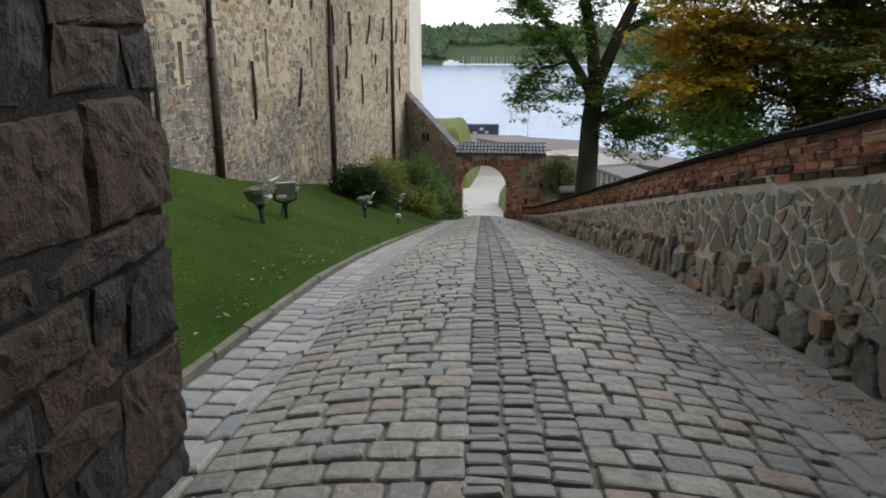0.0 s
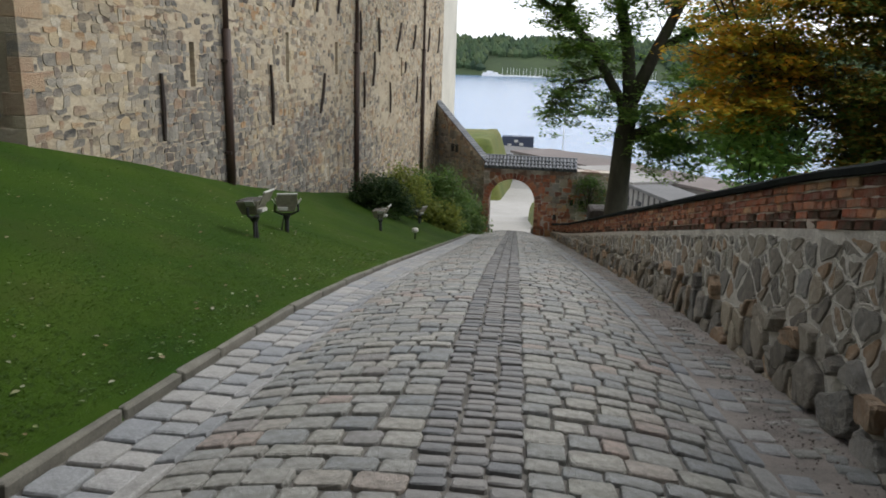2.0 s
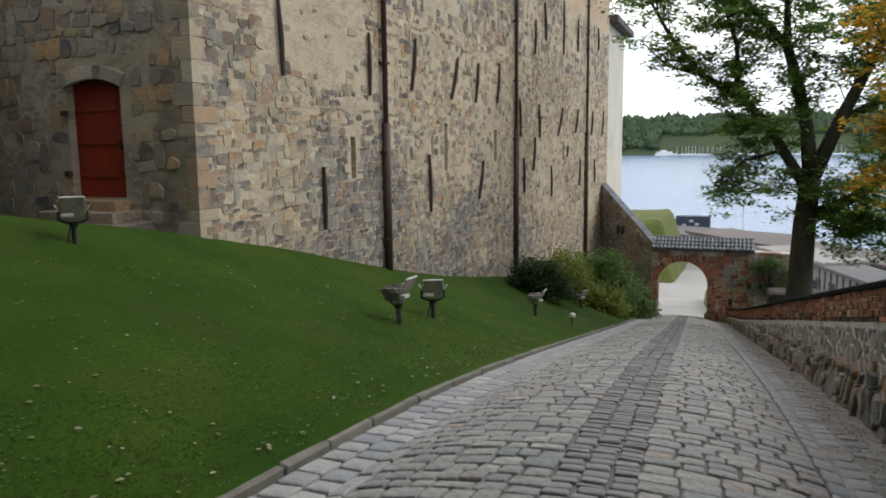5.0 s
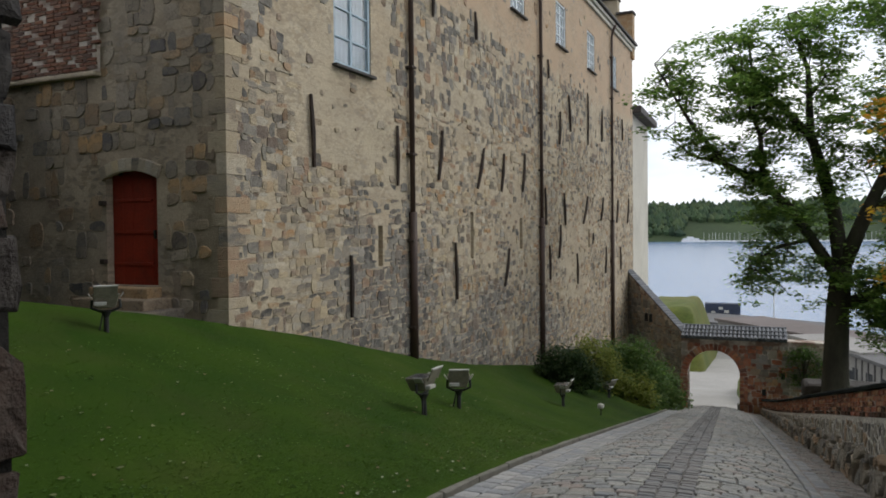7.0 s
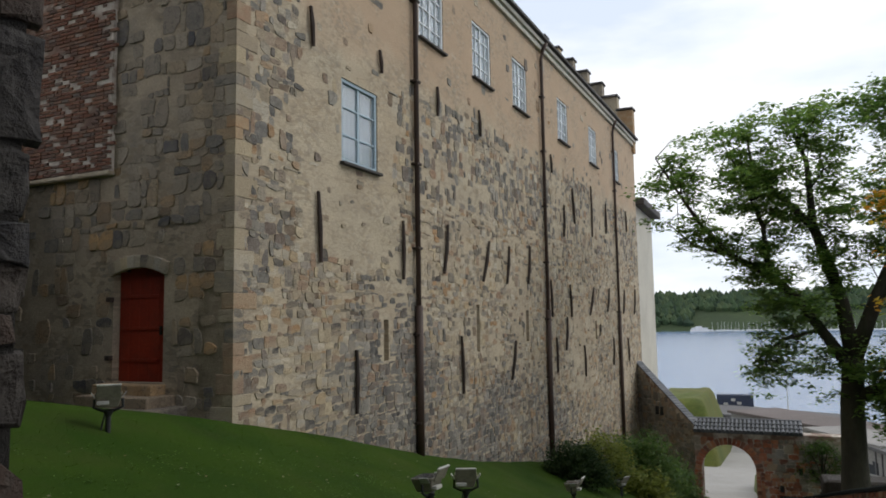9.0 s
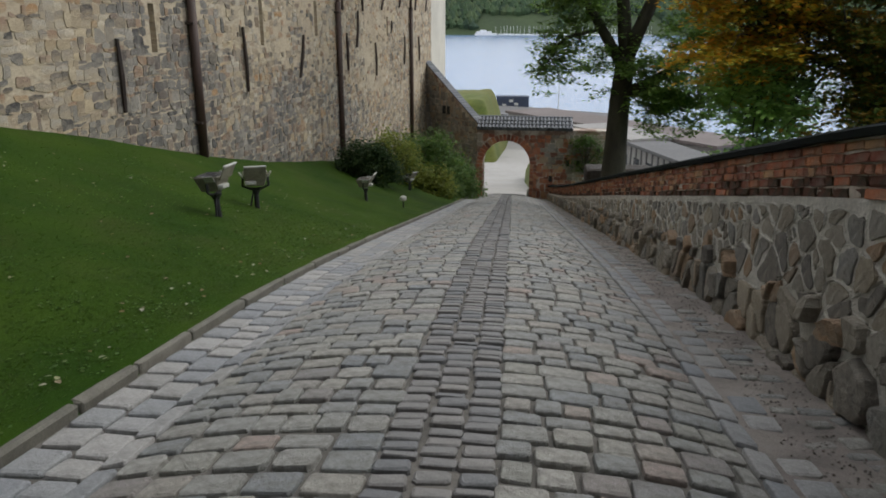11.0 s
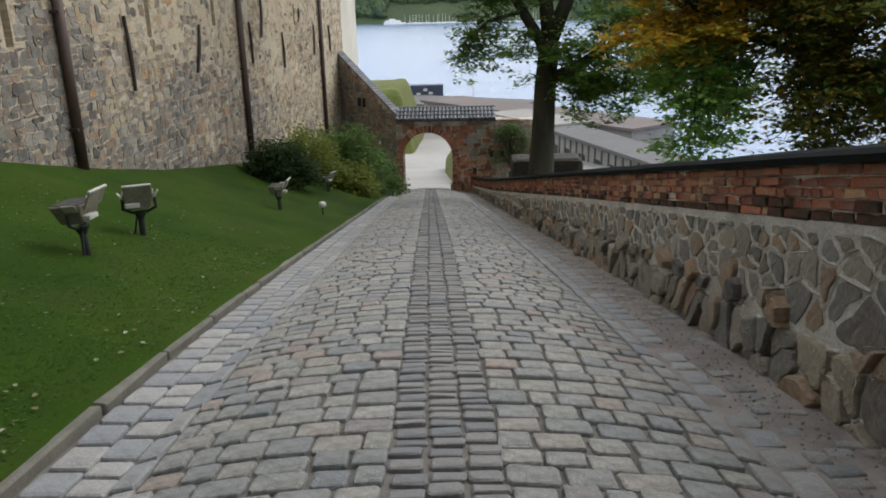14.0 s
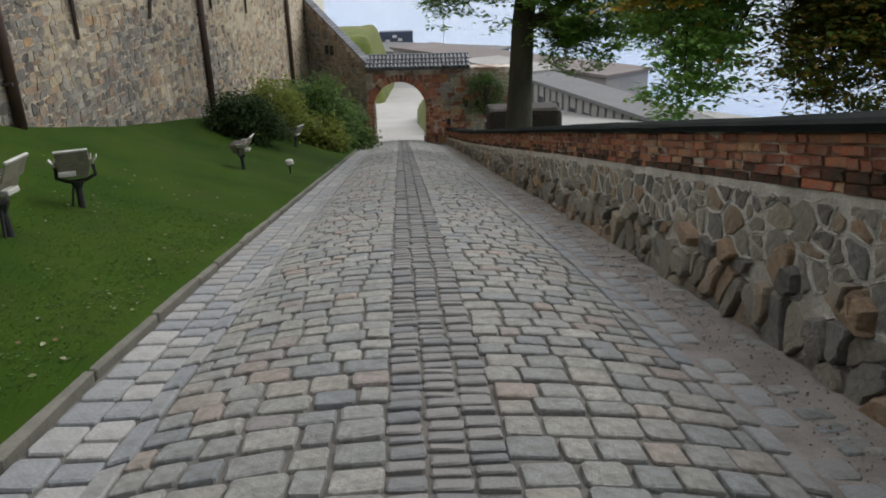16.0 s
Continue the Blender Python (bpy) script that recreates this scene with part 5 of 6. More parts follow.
for poly in [q for cell in cells for q in broken(cell, wrng)]:
    cu, cv = sum(p[0] for p in poly) / len(poly), sum(p[1] for p in poly) / len(poly)
    room = brick_z(cu) - edge_z(cu)
    if max(p[1] for p in poly) > room - 0.06:
        if min(p[1] for p in poly) > room - 0.13:
            continue
        poly = [(a, min(b, room - 0.05 - 0.03 * wrng.random())) for a, b in poly]
        cv = sum(p[1] for p in poly) / len(poly)
        low = cv < 0.3
    s = stone(poly, wrng.uniform(0.006, 0.014) if low else wrng.uniform(0.014, 0.026), wrng.uniform(0.03, 0.11) if low else wrng.uniform(0.003, 0.016), wrng, 3.0, 0.12 if low else 0.08)
    if not s:
        continue
    su, sv = s[2]
    m = on_wall(su, sv)
    if su < 13.5 and single < 300:
        single += 1
        fixed = [tuple((m.to_3x3() @ Vector(p))) for p in s[0]]
        put("stone", mesh_of("parapet_stone", fixed, [f[::-1] for f in s[1]], rubble_one), rubble_body, Matrix.Translation(m.translation))
    else:
        many.add(s[0], [f[::-1] for f in s[1]], m)
    # ridges of pale pointing along some of the joints
    for (ax, ay), (bx, by) in zip(poly, poly[1:] + poly[:1]):
        L = math.hypot(bx - ax, by - ay)
        if wrng.random() < 0.5 and L > 0.04:
            w, h = wrng.uniform(0.012, 0.03), wrng.uniform(0.006, 0.018)
            nx, ny = -(by - ay) / L * w, (bx - ax) / L * w
            mx, my = (ax + bx) / 2 + nx * wrng.uniform(-1, 1), (ay + by) / 2 + ny * wrng.uniform(-1, 1)
            ring = []
            for qx, qy, k in ((ax, ay, 0.7), (mx, my, 1.0), (bx, by, 0.6)):
                ring += [(qx - nx * k - cu, qy - ny * k - cv, -0.01), (qx - cu, qy - cv, h * k), (qx + nx * k - cu, qy + ny * k - cv, -0.01)]
            ribs.add(ring, [(0, 1, 4, 3), (1, 2, 5, 4), (3, 4, 7, 6), (4, 5, 8, 7)], on_wall(cu, cv))
ribs.done("pointing", mortar, rubble_body, "ridges of pale mortar pointing")
many.done("stones", rubble_many, rubble_body)
# bricks: five sloping courses
many, low_many, single = Joined(), Joined(), 0
BR = {}
for L in (0.25, 0.12, 0.36):
    for q in range(5):
        bm = bmesh.new()
        box(bm, (0, 0, 0), (0.06, L - 0.014, 0.062), 0.008)
        brq = random.Random(q + int(L * 100))
        for v in bm.verts:
            v.co += Vector((brq.uniform(-0.01, 0.008), brq.uniform(-0.009, 0.006), brq.uniform(-0.007, 0.005)))
        me = bpy.data.meshes.new("brick")
        bm.to_mesh(me)
        bm.free()
        me.materials.append(brick_one if q < 3 else mossy_brick)
        BR[L, q] = me
for c in range(5):
    y = 3.8 + (0.12 if c % 2 else 0)
    while y < W1 - 0.3:
        L = wrng.choice((0.25, 0.25, 0.25, 0.36, 0.12)) if c != 2 else wrng.choice((0.12, 0.12, 0.25))
        ym = y + L / 2
        z = brick_z(ym) + 0.037 + 0.073 * c
        slope = math.degrees(math.atan((cap_z(ym + 0.3) - cap_z(ym - 0.3)) / 0.6))
        m = pose(road_x(ym) + WALL_U + 0.03 + wrng.uniform(-0.014, 0.012), ym, z + wrng.uniform(-0.004, 0.004), slope + wrng.uniform(-1.2, 1.2), 0, 2.1 + wrng.uniform(-1.5, 1.5))
        mossy = c == 0 and wrng.random() < 0.85 or c == 1 and wrng.random() < 0.35
        me = BR[L, wrng.randrange(3, 5) if mossy else wrng.randrange(3)]
        if single < 300 and ym < 16.5:
            single += 1
            put("brick", me, brick_body, m)
        else:
            (low_many if mossy else many).add([tuple(v.co) for v in me.vertices], [tuple(p.vertices) for p in me.polygons], m)
        y += L * math.cos(radians(slope))
many.done("bricks", brick_many, brick_body)
low_many.done("mossy_bricks", mossy_brick, brick_body, "dark mossy lower bricks")

# low stone terrace wall at the foot of the tree
terrace = thing("terrace_wall", pose(0, 0, 0), "low dark stone terrace wall round the tree foot", "wall", kind="structure")
bm = bmesh.new()
box(bm, (4.3, 39.8, -6.9), (3.4, 2.0, 2.6), 0.25)
for v in bm.verts:
    v.co += Vector((noise.noise(v.co * 1.3), noise.noise(v.co * 1.7), noise.noise(v.co * 2.1))) * 0.12
part("masonry", bm, pier_one, terrace)

# ---- lawn details ----
def floodlight():
    """A ground floodlight: beam towards local +x, tilted up."""
    e = thing("floodlight", Matrix.Identity(4), "grey boxy floodlight on a short black post in the lawn", "floodlight", "floodlights on the lawn")
    bm = bmesh.new()
    tube(bm, [(0, 0, -0.15), (0, 0, 0.26), (0, 0, 0.36)], [0.045, 0.045, 0.095], 10)
    part("post", bm, black_metal, e)
    bm = bmesh.new()
    tube(bm, [(0, -0.22, 0.56), (0, -0.23, 0.42), (0, -0.1, 0.36), (0, 0.1, 0.36), (0, 0.23, 0.42), (0, 0.22, 0.56)], [0.025] * 6, 6)
    part("yoke", bm, black_metal, e)
    bm = bmesh.new()
    box(bm, (0.02, 0, 0.54), (0.27, 0.3, 0.24), 0.018, None, 1.5)
    part("housing", bm, lamp_grey, e, "grey metal hopper-shaped housing")
    bm = bmesh.new()
    box(bm, (0.02, 0, 0.662), (0.37, 0.41, 0.012), 0.004)
    part("lens", bm, dark_glass, e, "dark glass lens")
    bm = bmesh.new()
    box(bm, (-0.255, 0, 0.7), (0.018, 0.38, 0.22), 0.006, (0, -28, 0))
    vis = part("visor", bm, lamp_grey, e, "raised grey metal visor")
    bm = bmesh.new()
    box(bm, (-0.308, 0, 0.8), (0.035, 0.39, 0.03), 0.006, (0, -28, 0))
    part("visor_edge", bm, lamp_white, vis, "pale folded visor edge")
    for k in (-1, 1):
        bm = bmesh.new()
        box(bm, (-0.06, k * 0.25, 0.63), (0.17, 0.014, 0.11), 0.004, (k * -34, 0, 0))
        part("side_flap", bm, lamp_white, e, "pale metal side flap")
    bm = bmesh.new()
    box(bm, (-0.2, 0.09, 0.5), (0.1, 0.2, 0.06), 0.012)
    part("ballast_box", bm, lamp_white, e, "pale ballast box")
    bm = bmesh.new()
    box(bm, (-0.02, 0.08, 0.18), (0.03, 0.03, 0.4), 0.006, (12, 0, 0))
    part("cable_duct", bm, black_metal, e, "thin black cable duct")
    return e


LAMPS = [(-4.39, 12.8, 176), (-4.57, 14.8, 113), (-4.53, 23.0, 178), (-4.92, 32.5, 150), (-7.62, 9.2, 137)]
lamp0 = floodlight()
lamp0.scale = (0.98, 0.98, 0.98)
lamp0.location, lamp0.rotation_euler = (LAMPS[0][0], LAMPS[0][1], grass_z(LAMPS[0][0], LAMPS[0][1])), (0, radians(4), radians(LAMPS[0][2]))
for x, y, a in LAMPS[1:]:
    copy_thing(lamp0, pose(x, y, grass_z(x, y), 0, 2, a) @ Matrix.Scale(0.82 if x < -7 else 1.0, 4))
path_lamp = thing("path_light", pose(-3.69, 24.35, grass_z(-3.69, 24.35)), "small white-headed lamp on a thin black stake", "garden lamp")
bm = bmesh.new()
tube(bm, [(0, 0, -0.1), (0, 0, 0.24)], [0.022, 0.022], 8)
part("stake", bm, black_metal, path_lamp)
bm = bmesh.new()
tube(bm, [(0, 0, 0.22), (0, 0, 0.26), (0, 0, 0.34), (0, 0, 0.37)], [0.06, 0.11, 0.1, 0.04], 14)
part("head", bm, lamp_white, path_lamp, "white domed head")
post_lamp = thing("wall_light", pose(2.62, 40.0, cap_z(40.0) + 0.08), "tiny black lamp standing on the capping", "lamp")
bm = bmesh.new()
tube(bm, [(0, 0, 0), (0, 0, 0.3)], [0.06, 0.05], 8)
part("stem", bm, black_metal, post_lamp)
bm = bmesh.new()
tube(bm, [(0, 0, 0.3), (0, 0, 0.38)], [0.1, 0.07], 8)
part("cap", bm, lamp_white, post_lamp)

grng = random.Random(31)
lawn_blade = leaf_material("lawn_blades", [(0.043, 0.088, 0.009), (0.056, 0.105, 0.012), (0.074, 0.12, 0.017)])
gv, gf = [], []
for k in range(30000):
    y = 3.3 + 13 * grng.random() ** 2.0
    side = road_x(y) + KERB_U - 0.14
    x = side - (abs(grng.gauss(0, 1.2)) if k % 3 else 5.8 * grng.random())
    if x < castle_x(max(y, 13)) + 0.1 or x < -8.3 or (x < -1.4 and y < 3.4):
        continue
    z = grass_z(x, y)
    h, a, w = grng.uniform(0.006, 0.016), grng.uniform(0, 6.28), 0.006 + 0.0006 * y
    dx, dy = math.cos(a), math.sin(a)
    lx, ly = grng.uniform(-0.06, 0.06), grng.uniform(-0.06, 0.06)
    o = len(gv)
    gv += [(x - dx * w, y - dy * w, z - 0.004), (x + dx * w, y + dy * w, z - 0.004), (x + lx, y + ly, z + h)]
    ax, ay, bx, by = 2 * dx * w, 2 * dy * w, lx + dx * w, ly + dy * w
    gf.append((o, o + 1, o + 2) if ax * by - ay * bx > 0 else (o + 1, o, o + 2))
grass_mesh = mesh_of("grass", gv, gf, lawn_blade)
tagged(put("grass", grass_mesh), "short green lawn grass", "grass", kind="stuff")


def leaf_cloud(points, size, rng, flat=0.0):
    """Folded leaves at the points: each a bent diamond of two triangles pairs."""
    v, f = [], []
    for p in points:
        a, b = rng.uniform(0, 6.28), rng.uniform(-0.9, 0.5) * (1 - flat)
        d = Vector((math.cos(a) * math.cos(b), math.sin(a) * math.cos(b), math.sin(b)))
        s = d.cross(Vector((rng.uniform(-0.4, 0.4), rng.uniform(-0.4, 0.4), 1))).normalized()
        n = s.cross(d)
        L = size * rng.uniform(0.6, 1.3)
        w = L * 0.3
        p = Vector(p)
        o = len(v)
        v += [tuple(p), tuple(p + d * L * 0.3 + s * w + n * w * 0.3), tuple(p + d * L * 0.68 + s * w * 0.85 + n * w * 0.25), tuple(p + d * L), tuple(p + d * L * 0.68 - s * w * 0.85 + n * w * 0.25), tuple(p + d * L * 0.3 - s * w + n * w * 0.3)]
        f += [(o, o + 1, o + 2, o + 3), (o, o + 3, o + 4, o + 5)]
    return v, f


fallen = []
for k in range(330):
    y = 3.5 + 15 * grng.random() ** 1.3
    x = road_x(y) + KERB_U - 0.2 - 4.5 * grng.random() ** 1.4
    if y < 4 and x < -1.4:
        continue
    fallen.append((x, y, grass_z(x, y) + 0.03))
fallen_mat = material("fallen_leaves", [(0.2, 0.2, 0.1), (0.14, 0.16, 0.06), (0.16, 0.1, 0.04), (0.27, 0.27, 0.19), (0.1, 0.14, 0.04)], 0.7, "island", 20, 2, 0)
# low broad-leaved weeds in patches of the lawn
weeds = []
for k in range(150):
    y = 3.6 + 12 * grng.random() ** 1.5
    x = road_x(y) + KERB_U - 0.25 - 4.5 * grng.random() ** 1.2
    if y < 4 and x < -1.4:
        continue
    for q in range(grng.randrange(5, 26)):
        wx, wy = x + grng.gauss(0, 0.13), y + grng.gauss(0, 0.16)
        if wx < road_x(wy) + KERB_U - 0.14:
            weeds.append((wx, wy, grass_z(wx, wy) + 0.012))
weed_mat = leaf_material("weed_leaves", [(0.07, 0.14, 0.025), (0.1, 0.18, 0.04), (0.14, 0.2, 0.06)])
tagged(put("clover", mesh_of("clover", *leaf_cloud(weeds, 0.034, grng, 0.8), weed_mat)), "light green clover patches in the lawn", "clover", kind="stuff")
tagged(put("fallen_leaves", mesh_of("fallen_leaves", *leaf_cloud(fallen, 0.05, grng, 0.9), fallen_mat)), "pale and brown fallen leaves on the lawn", "leaves", kind="stuff")


def shrub(name, c, r, count, size, mat, label, seed):
    rg = random.Random(seed)
    e = thing(name, pose(*c), label, "bush")
    clumps = []
    for k in range(max(10, int(count / 45))):
        a, h = rg.uniform(0, 6.28), rg.random()
        q = math.sqrt(max(0, 1 - (h * 0.95) ** 2)) * rg.uniform(0.65, 1.0)
        clumps.append((r[0] * q * math.cos(a), r[1] * q * math.sin(a), r[2] * h * rg.uniform(0.8, 1.05)))
    pts = []
    for k in range(count):
        p = rg.choice(clumps)
        s = 0.2 * max(r)
        pts.append((p[0] + rg.gauss(0, s * 0.6), p[1] + rg.gauss(0, s * 0.6), max(0.02, p[2] + rg.gauss(0, s * 0.5))))
    part_mesh = mesh_of("foliage", *leaf_cloud(pts, size, rg), mat)
    put("foliage", part_mesh, e)
    bm = bmesh.new()
    for p in clumps[::3]:
        tube(bm, [(0, 0, -0.3), (p[0] * 0.4, p[1] * 0.4, p[2] * 0.5), (p[0] * 0.9, p[1] * 0.9, p[2] * 0.9)], [0.04, 0.025, 0.01], 5)
    part("stems", bm, bark, e)
    return e


shrub("bush", (-6.2, 30.0, grass_z(-6.2, 30.0) - 0.1), (1.25, 1.2, 1.5), 7000, 0.12, bush_dark, "dark green dense rounded bush against the castle", 1)
shrub("shrub", (-6.0, 34.5, grass_z(-6.0, 34.5) - 0.1), (1.1, 1.7, 2.0), 5000, 0.14, bush_light, "light yellow-green loose shrub", 2)
shrub("shrub", (-5.1, 38.5, grass_z(-5.1, 38.5) - 0.3), (1.8, 2.4, 2.7), 11000, 0.17, bush_mid, "tall green shrub in front of the gate wall", 3)
shrub("shrub", (-4.2, 42.0, grass_z(-4.2, 42.0) - 0.3), (1.3, 2.0, 2.1), 6500, 0.17, bush_mid, "green shrub beside the gate", 4)
shrub("shrub", (-4.6, 36.0, grass_z(-4.6, 36.0) - 0.2), (1.0, 1.5, 1.3), 3500, 0.15, bush_light, "low yellow-green shrub at the lawn edge", 6)
shrub("ivy", (3.0, 45.6, -6.9), (1.1, 0.5, 1.9), 1500, 0.14, bush_mid, "green ivy hanging over the gate wall", 5)


def tree(name, base, limbs, label, leaves, seed, trunk_r=0.5):
    """limbs: lists of points with start and end radius. leaves: (material, clump centres count, box, size, per clump)."""
    rg = random.Random(seed)
    e = thing(name, pose(*base), label, "tree")
    bm = bmesh.new()
    pts, rad = limbs[0]
    tube(bm, pts, rad, 14)
    part("trunk", bm, bark, e, "dark rough trunk", True)
    tips = []
    for pts, rad in limbs[1:]:
        bm = bmesh.new()
        tube(bm, pts, rad, 9)
        part("limb", bm, bark, e, smooth=True)
        for i in range(1, len(pts)):
            for q in (0.2, 0.4, 0.6, 0.8, 1.0):
                tips.append(Vector(pts[i - 1]).lerp(Vector(pts[i]), q))
    for mat, (cx, cy, cz), (rx, ry, rz), n_br, per, size, lname in leaves:
        c, bmt, spots = Vector((cx, cy, cz)), bmesh.new(), []
        for k in range(n_br):
            while True:
                q = Vector((rg.uniform(-1, 1), rg.uniform(-1, 1), rg.uniform(-1, 1)))
                if 0.3 < q.length < 1.0 and rg.random() < q.length:
                    break
            p = c + Vector((q.x * rx, q.y * ry, q.z * rz))
            start = rg.choice(sorted(tips, key=lambda t: (t - p).length)[:4])
            reach = (p - start)
            if reach.length > 2.6:
                start = p - reach.normalized() * 2.6
                reach = p - start
            midp = start + reach * 0.5 + Vector((rg.uniform(-0.3, 0.3), rg.uniform(-0.3, 0.3), rg.uniform(0, 0.4)))
            tube(bmt, [start, midp, p], [0.028, 0.018, 0.007], 4)
            # layered sprays: flat pads of leaves along the outer half of the twig
            pads = [midp + (p - midp) * rg.random() + Vector((rg.gauss(0, 0.28), rg.gauss(0, 0.28), rg.gauss(0, 0.2))) for j in range(4)]
            for j in range(per):
                spots.append(rg.choice(pads) + Vector((rg.gauss(0, 0.27), rg.gauss(0, 0.27), rg.gauss(-0.02, 0.075))))
        tagged(part("twigs", bmt, bark, e), kind="stuff")
        put("crown", mesh_of("crown", *leaf_cloud(spots, size, rg, 0.35), mat), e, None, lname)
    return e


# the big tree by the gate (points relative to its foot)
tree("tree", (3.75, 37.0, -7.6), [
    ([(0, 0, 0), (0.0, 0, 1.2), (0.05, 0, 3.5), (0.1, 0, 5.6), (0.25, 0, 7.4)], [0.85, 0.6, 0.5, 0.46, 0.42]),
    ([(0.1, 0, 7.0), (-0.9, 0, 8.6), (-1.7, -0.1, 9.9), (-2.8, -0.2, 11.0), (-4.3, -0.3, 11.9), (-5.6, -0.4, 13.5), (-7.3, -0.5, 16.5)], [0.26, 0.22, 0.19, 0.16, 0.13, 0.09, 0.03]),
    ([(0.25, 0, 7.3), (0.0, 0.2, 9.6), (-0.45, 0.3, 11.5), (-0.9, 0.4, 13.0), (-2.0, 0.5, 14.3), (-3.2, 0.6, 15.7), (-3.4, 0.6, 17.6)], [0.34, 0.29, 0.25, 0.2, 0.14, 0.09, 0.03]),
    ([(-0.9, 0.4, 12.8), (-1.0, 0.6, 15.9), (-1.8, 0.7, 18.4)], [0.18, 0.11, 0.03]),
    ([(0.25, 0, 7.3), (1.2, -0.2, 9.8), (2.4, -0.3, 12.6), (3.4, -0.4, 16.0), (3.2, -0.4, 19.0)], [0.34, 0.27, 0.19, 0.11, 0.03]),
    ([(0.1, 0, 5.7), (1.3, -0.4, 6.3), (3.0, -0.6, 7.4), (5.6, -0.8, 8.0)], [0.3, 0.24, 0.16, 0.05]),
    ([(-2.8, -0.2, 11.0), (-2.9, -0.6, 13.0), (-3.6, -0.8, 15.0)], [0.13, 0.1, 0.04]),
    ([(-4.3, -0.3, 11.9), (-5.8, 0.3, 12.4), (-7.0, 0.5, 13.6)], [0.09, 0.06, 0.02]),
    ([(-0.9, 0, 8.6), (-2.4, -0.5, 8.2), (-3.6, -0.8, 7.2)], [0.1, 0.07, 0.02]),
    ([(1.2, -0.2, 9.8), (3.8, -0.5, 11.2), (6.4, -0.6, 12.4)], [0.2, 0.14, 0.05])],
    "big broadleaf tree with dark trunk and green crown by the gate",
    [(leaf_green, (-4.6, -0.2, 14.6), (3.6, 3.0, 3.2), 84, 120, 0.21, "green leaves in loose clumps"),
     (leaf_green, (-0.2, 0.2, 15.2), (4.0, 3.6, 4.2), 130, 120, 0.21, "green leaves of the upper crown"),
     (leaf_green, (4.0, -0.4, 14.0), (4.2, 3.6, 5.6), 130, 120, 0.21, "green leaves of the upper crown"),
     (leaf_green, (-1.6, -0.4, 10.4), (2.8, 2.2, 1.8), 44, 130, 0.21, "sparse leaves round the fork"),
     (leaf_green, (3.0, -0.8, 6.4), (2.9, 2.6, 2.7), 96, 140, 0.21, "lighter drooping lower leaves"),
     (leaf_green, (-2.1, -0.6, 7.2), (1.9, 1.6, 1.9), 34, 100, 0.21, "low side sprays")], 41)

# the autumn maple behind the parapet
tree("maple_tree", (14.0, 27.0, -9.0), [
    ([(0, 0, 0), (0.1, 0, 3), (0.0, 0, 6.0), (-0.2, 0, 9)], [0.6, 0.45, 0.4, 0.3]),
    ([(0, 0, 6), (-3.8, -0.8, 8.6), (-7.4, -1.4, 9.8)], [0.25, 0.15, 0.04]),
    ([(-0.2, 0, 9), (-3.6, -0.6, 12), (-6.8, -1.0, 14.6)], [0.26, 0.15, 0.04]),
    ([(-0.2, 0, 9), (0.8, 0.2, 13), (1.0, 0.2, 17)], [0.28, 0.18, 0.05]),
    ([(0, 0, 6.5), (2.4, -0.6, 9), (4.6, -1.0, 11)], [0.24, 0.16, 0.05])],
    "autumn maple with orange and yellow leaves behind the parapet",
    [(leaf_orange, (-8.0, -1.4, 12.0), (2.2, 2.6, 4.4), 130, 150, 0.2, "orange and yellow autumn leaves"),
     (leaf_dark, (-6.6, -1.2, 11.6), (2.4, 2.4, 3.9), 22, 120, 0.19, "darker leaves among the orange"),
     (leaf_orange, (-5.2, -1.8, 12.0), (2.3, 2.0, 2.6), 60, 140, 0.2, "orange and yellow autumn leaves"),
     (leaf_dark, (-4.4, -1.8, 11.8), (2.2, 2.0, 2.8), 50, 140, 0.19, "darker leaves among the orange"),
     (leaf_lime, (-7.2, -1.2, 7.3), (1.2, 1.5, 1.9), 52, 150, 0.2, "drooping leaves still light green")], 42)
tree("maple_tree", (13.6, 23.4, -9.5), [
    ([(0, 0, 0), (0.0, 0, 3), (-0.2, 0, 6.0), (-0.3, 0, 9)], [0.55, 0.42, 0.36, 0.28]),
    ([(-0.2, 0, 6), (-2.2, 0.5, 8.4), (-4.8, 0.9, 9.2)], [0.22, 0.15, 0.04]),
    ([(-0.3, 0, 9), (-1.8, 0.3, 11.6), (-3.4, 0.5, 13.6)], [0.24, 0.15, 0.04]),
    ([(-0.3, 0, 9), (0.4, -0.4, 13), (0.6, -0.5, 16)], [0.24, 0.15, 0.04]),
    ([(-0.2, 0, 7), (-1.6, -2.0, 9.4), (-2.8, -3.4, 11)], [0.2, 0.13, 0.04])],
    "dark green maple turning brown behind the parapet",
    [(leaf_dark, (-2.3, 0.6, 12.6), (3.7, 2.8, 5.0), 250, 150, 0.18, "dark green and brown leaves"),
     (leaf_dark, (-3.7, 0.0, 9.6), (2.1, 2.2, 1.9), 75, 150, 0.18, "dark green and brown leaves"),
     (leaf_dark, (-4.5, 0.2, 7.7), (1.7, 2.0, 1.6), 28, 95, 0.18, "low hanging dark leaves"),
     (leaf_dark, (-1.9, 0.4, 7.4), (3.0, 2.4, 2.0), 74, 130, 0.18, "low hanging dark leaves")], 43)

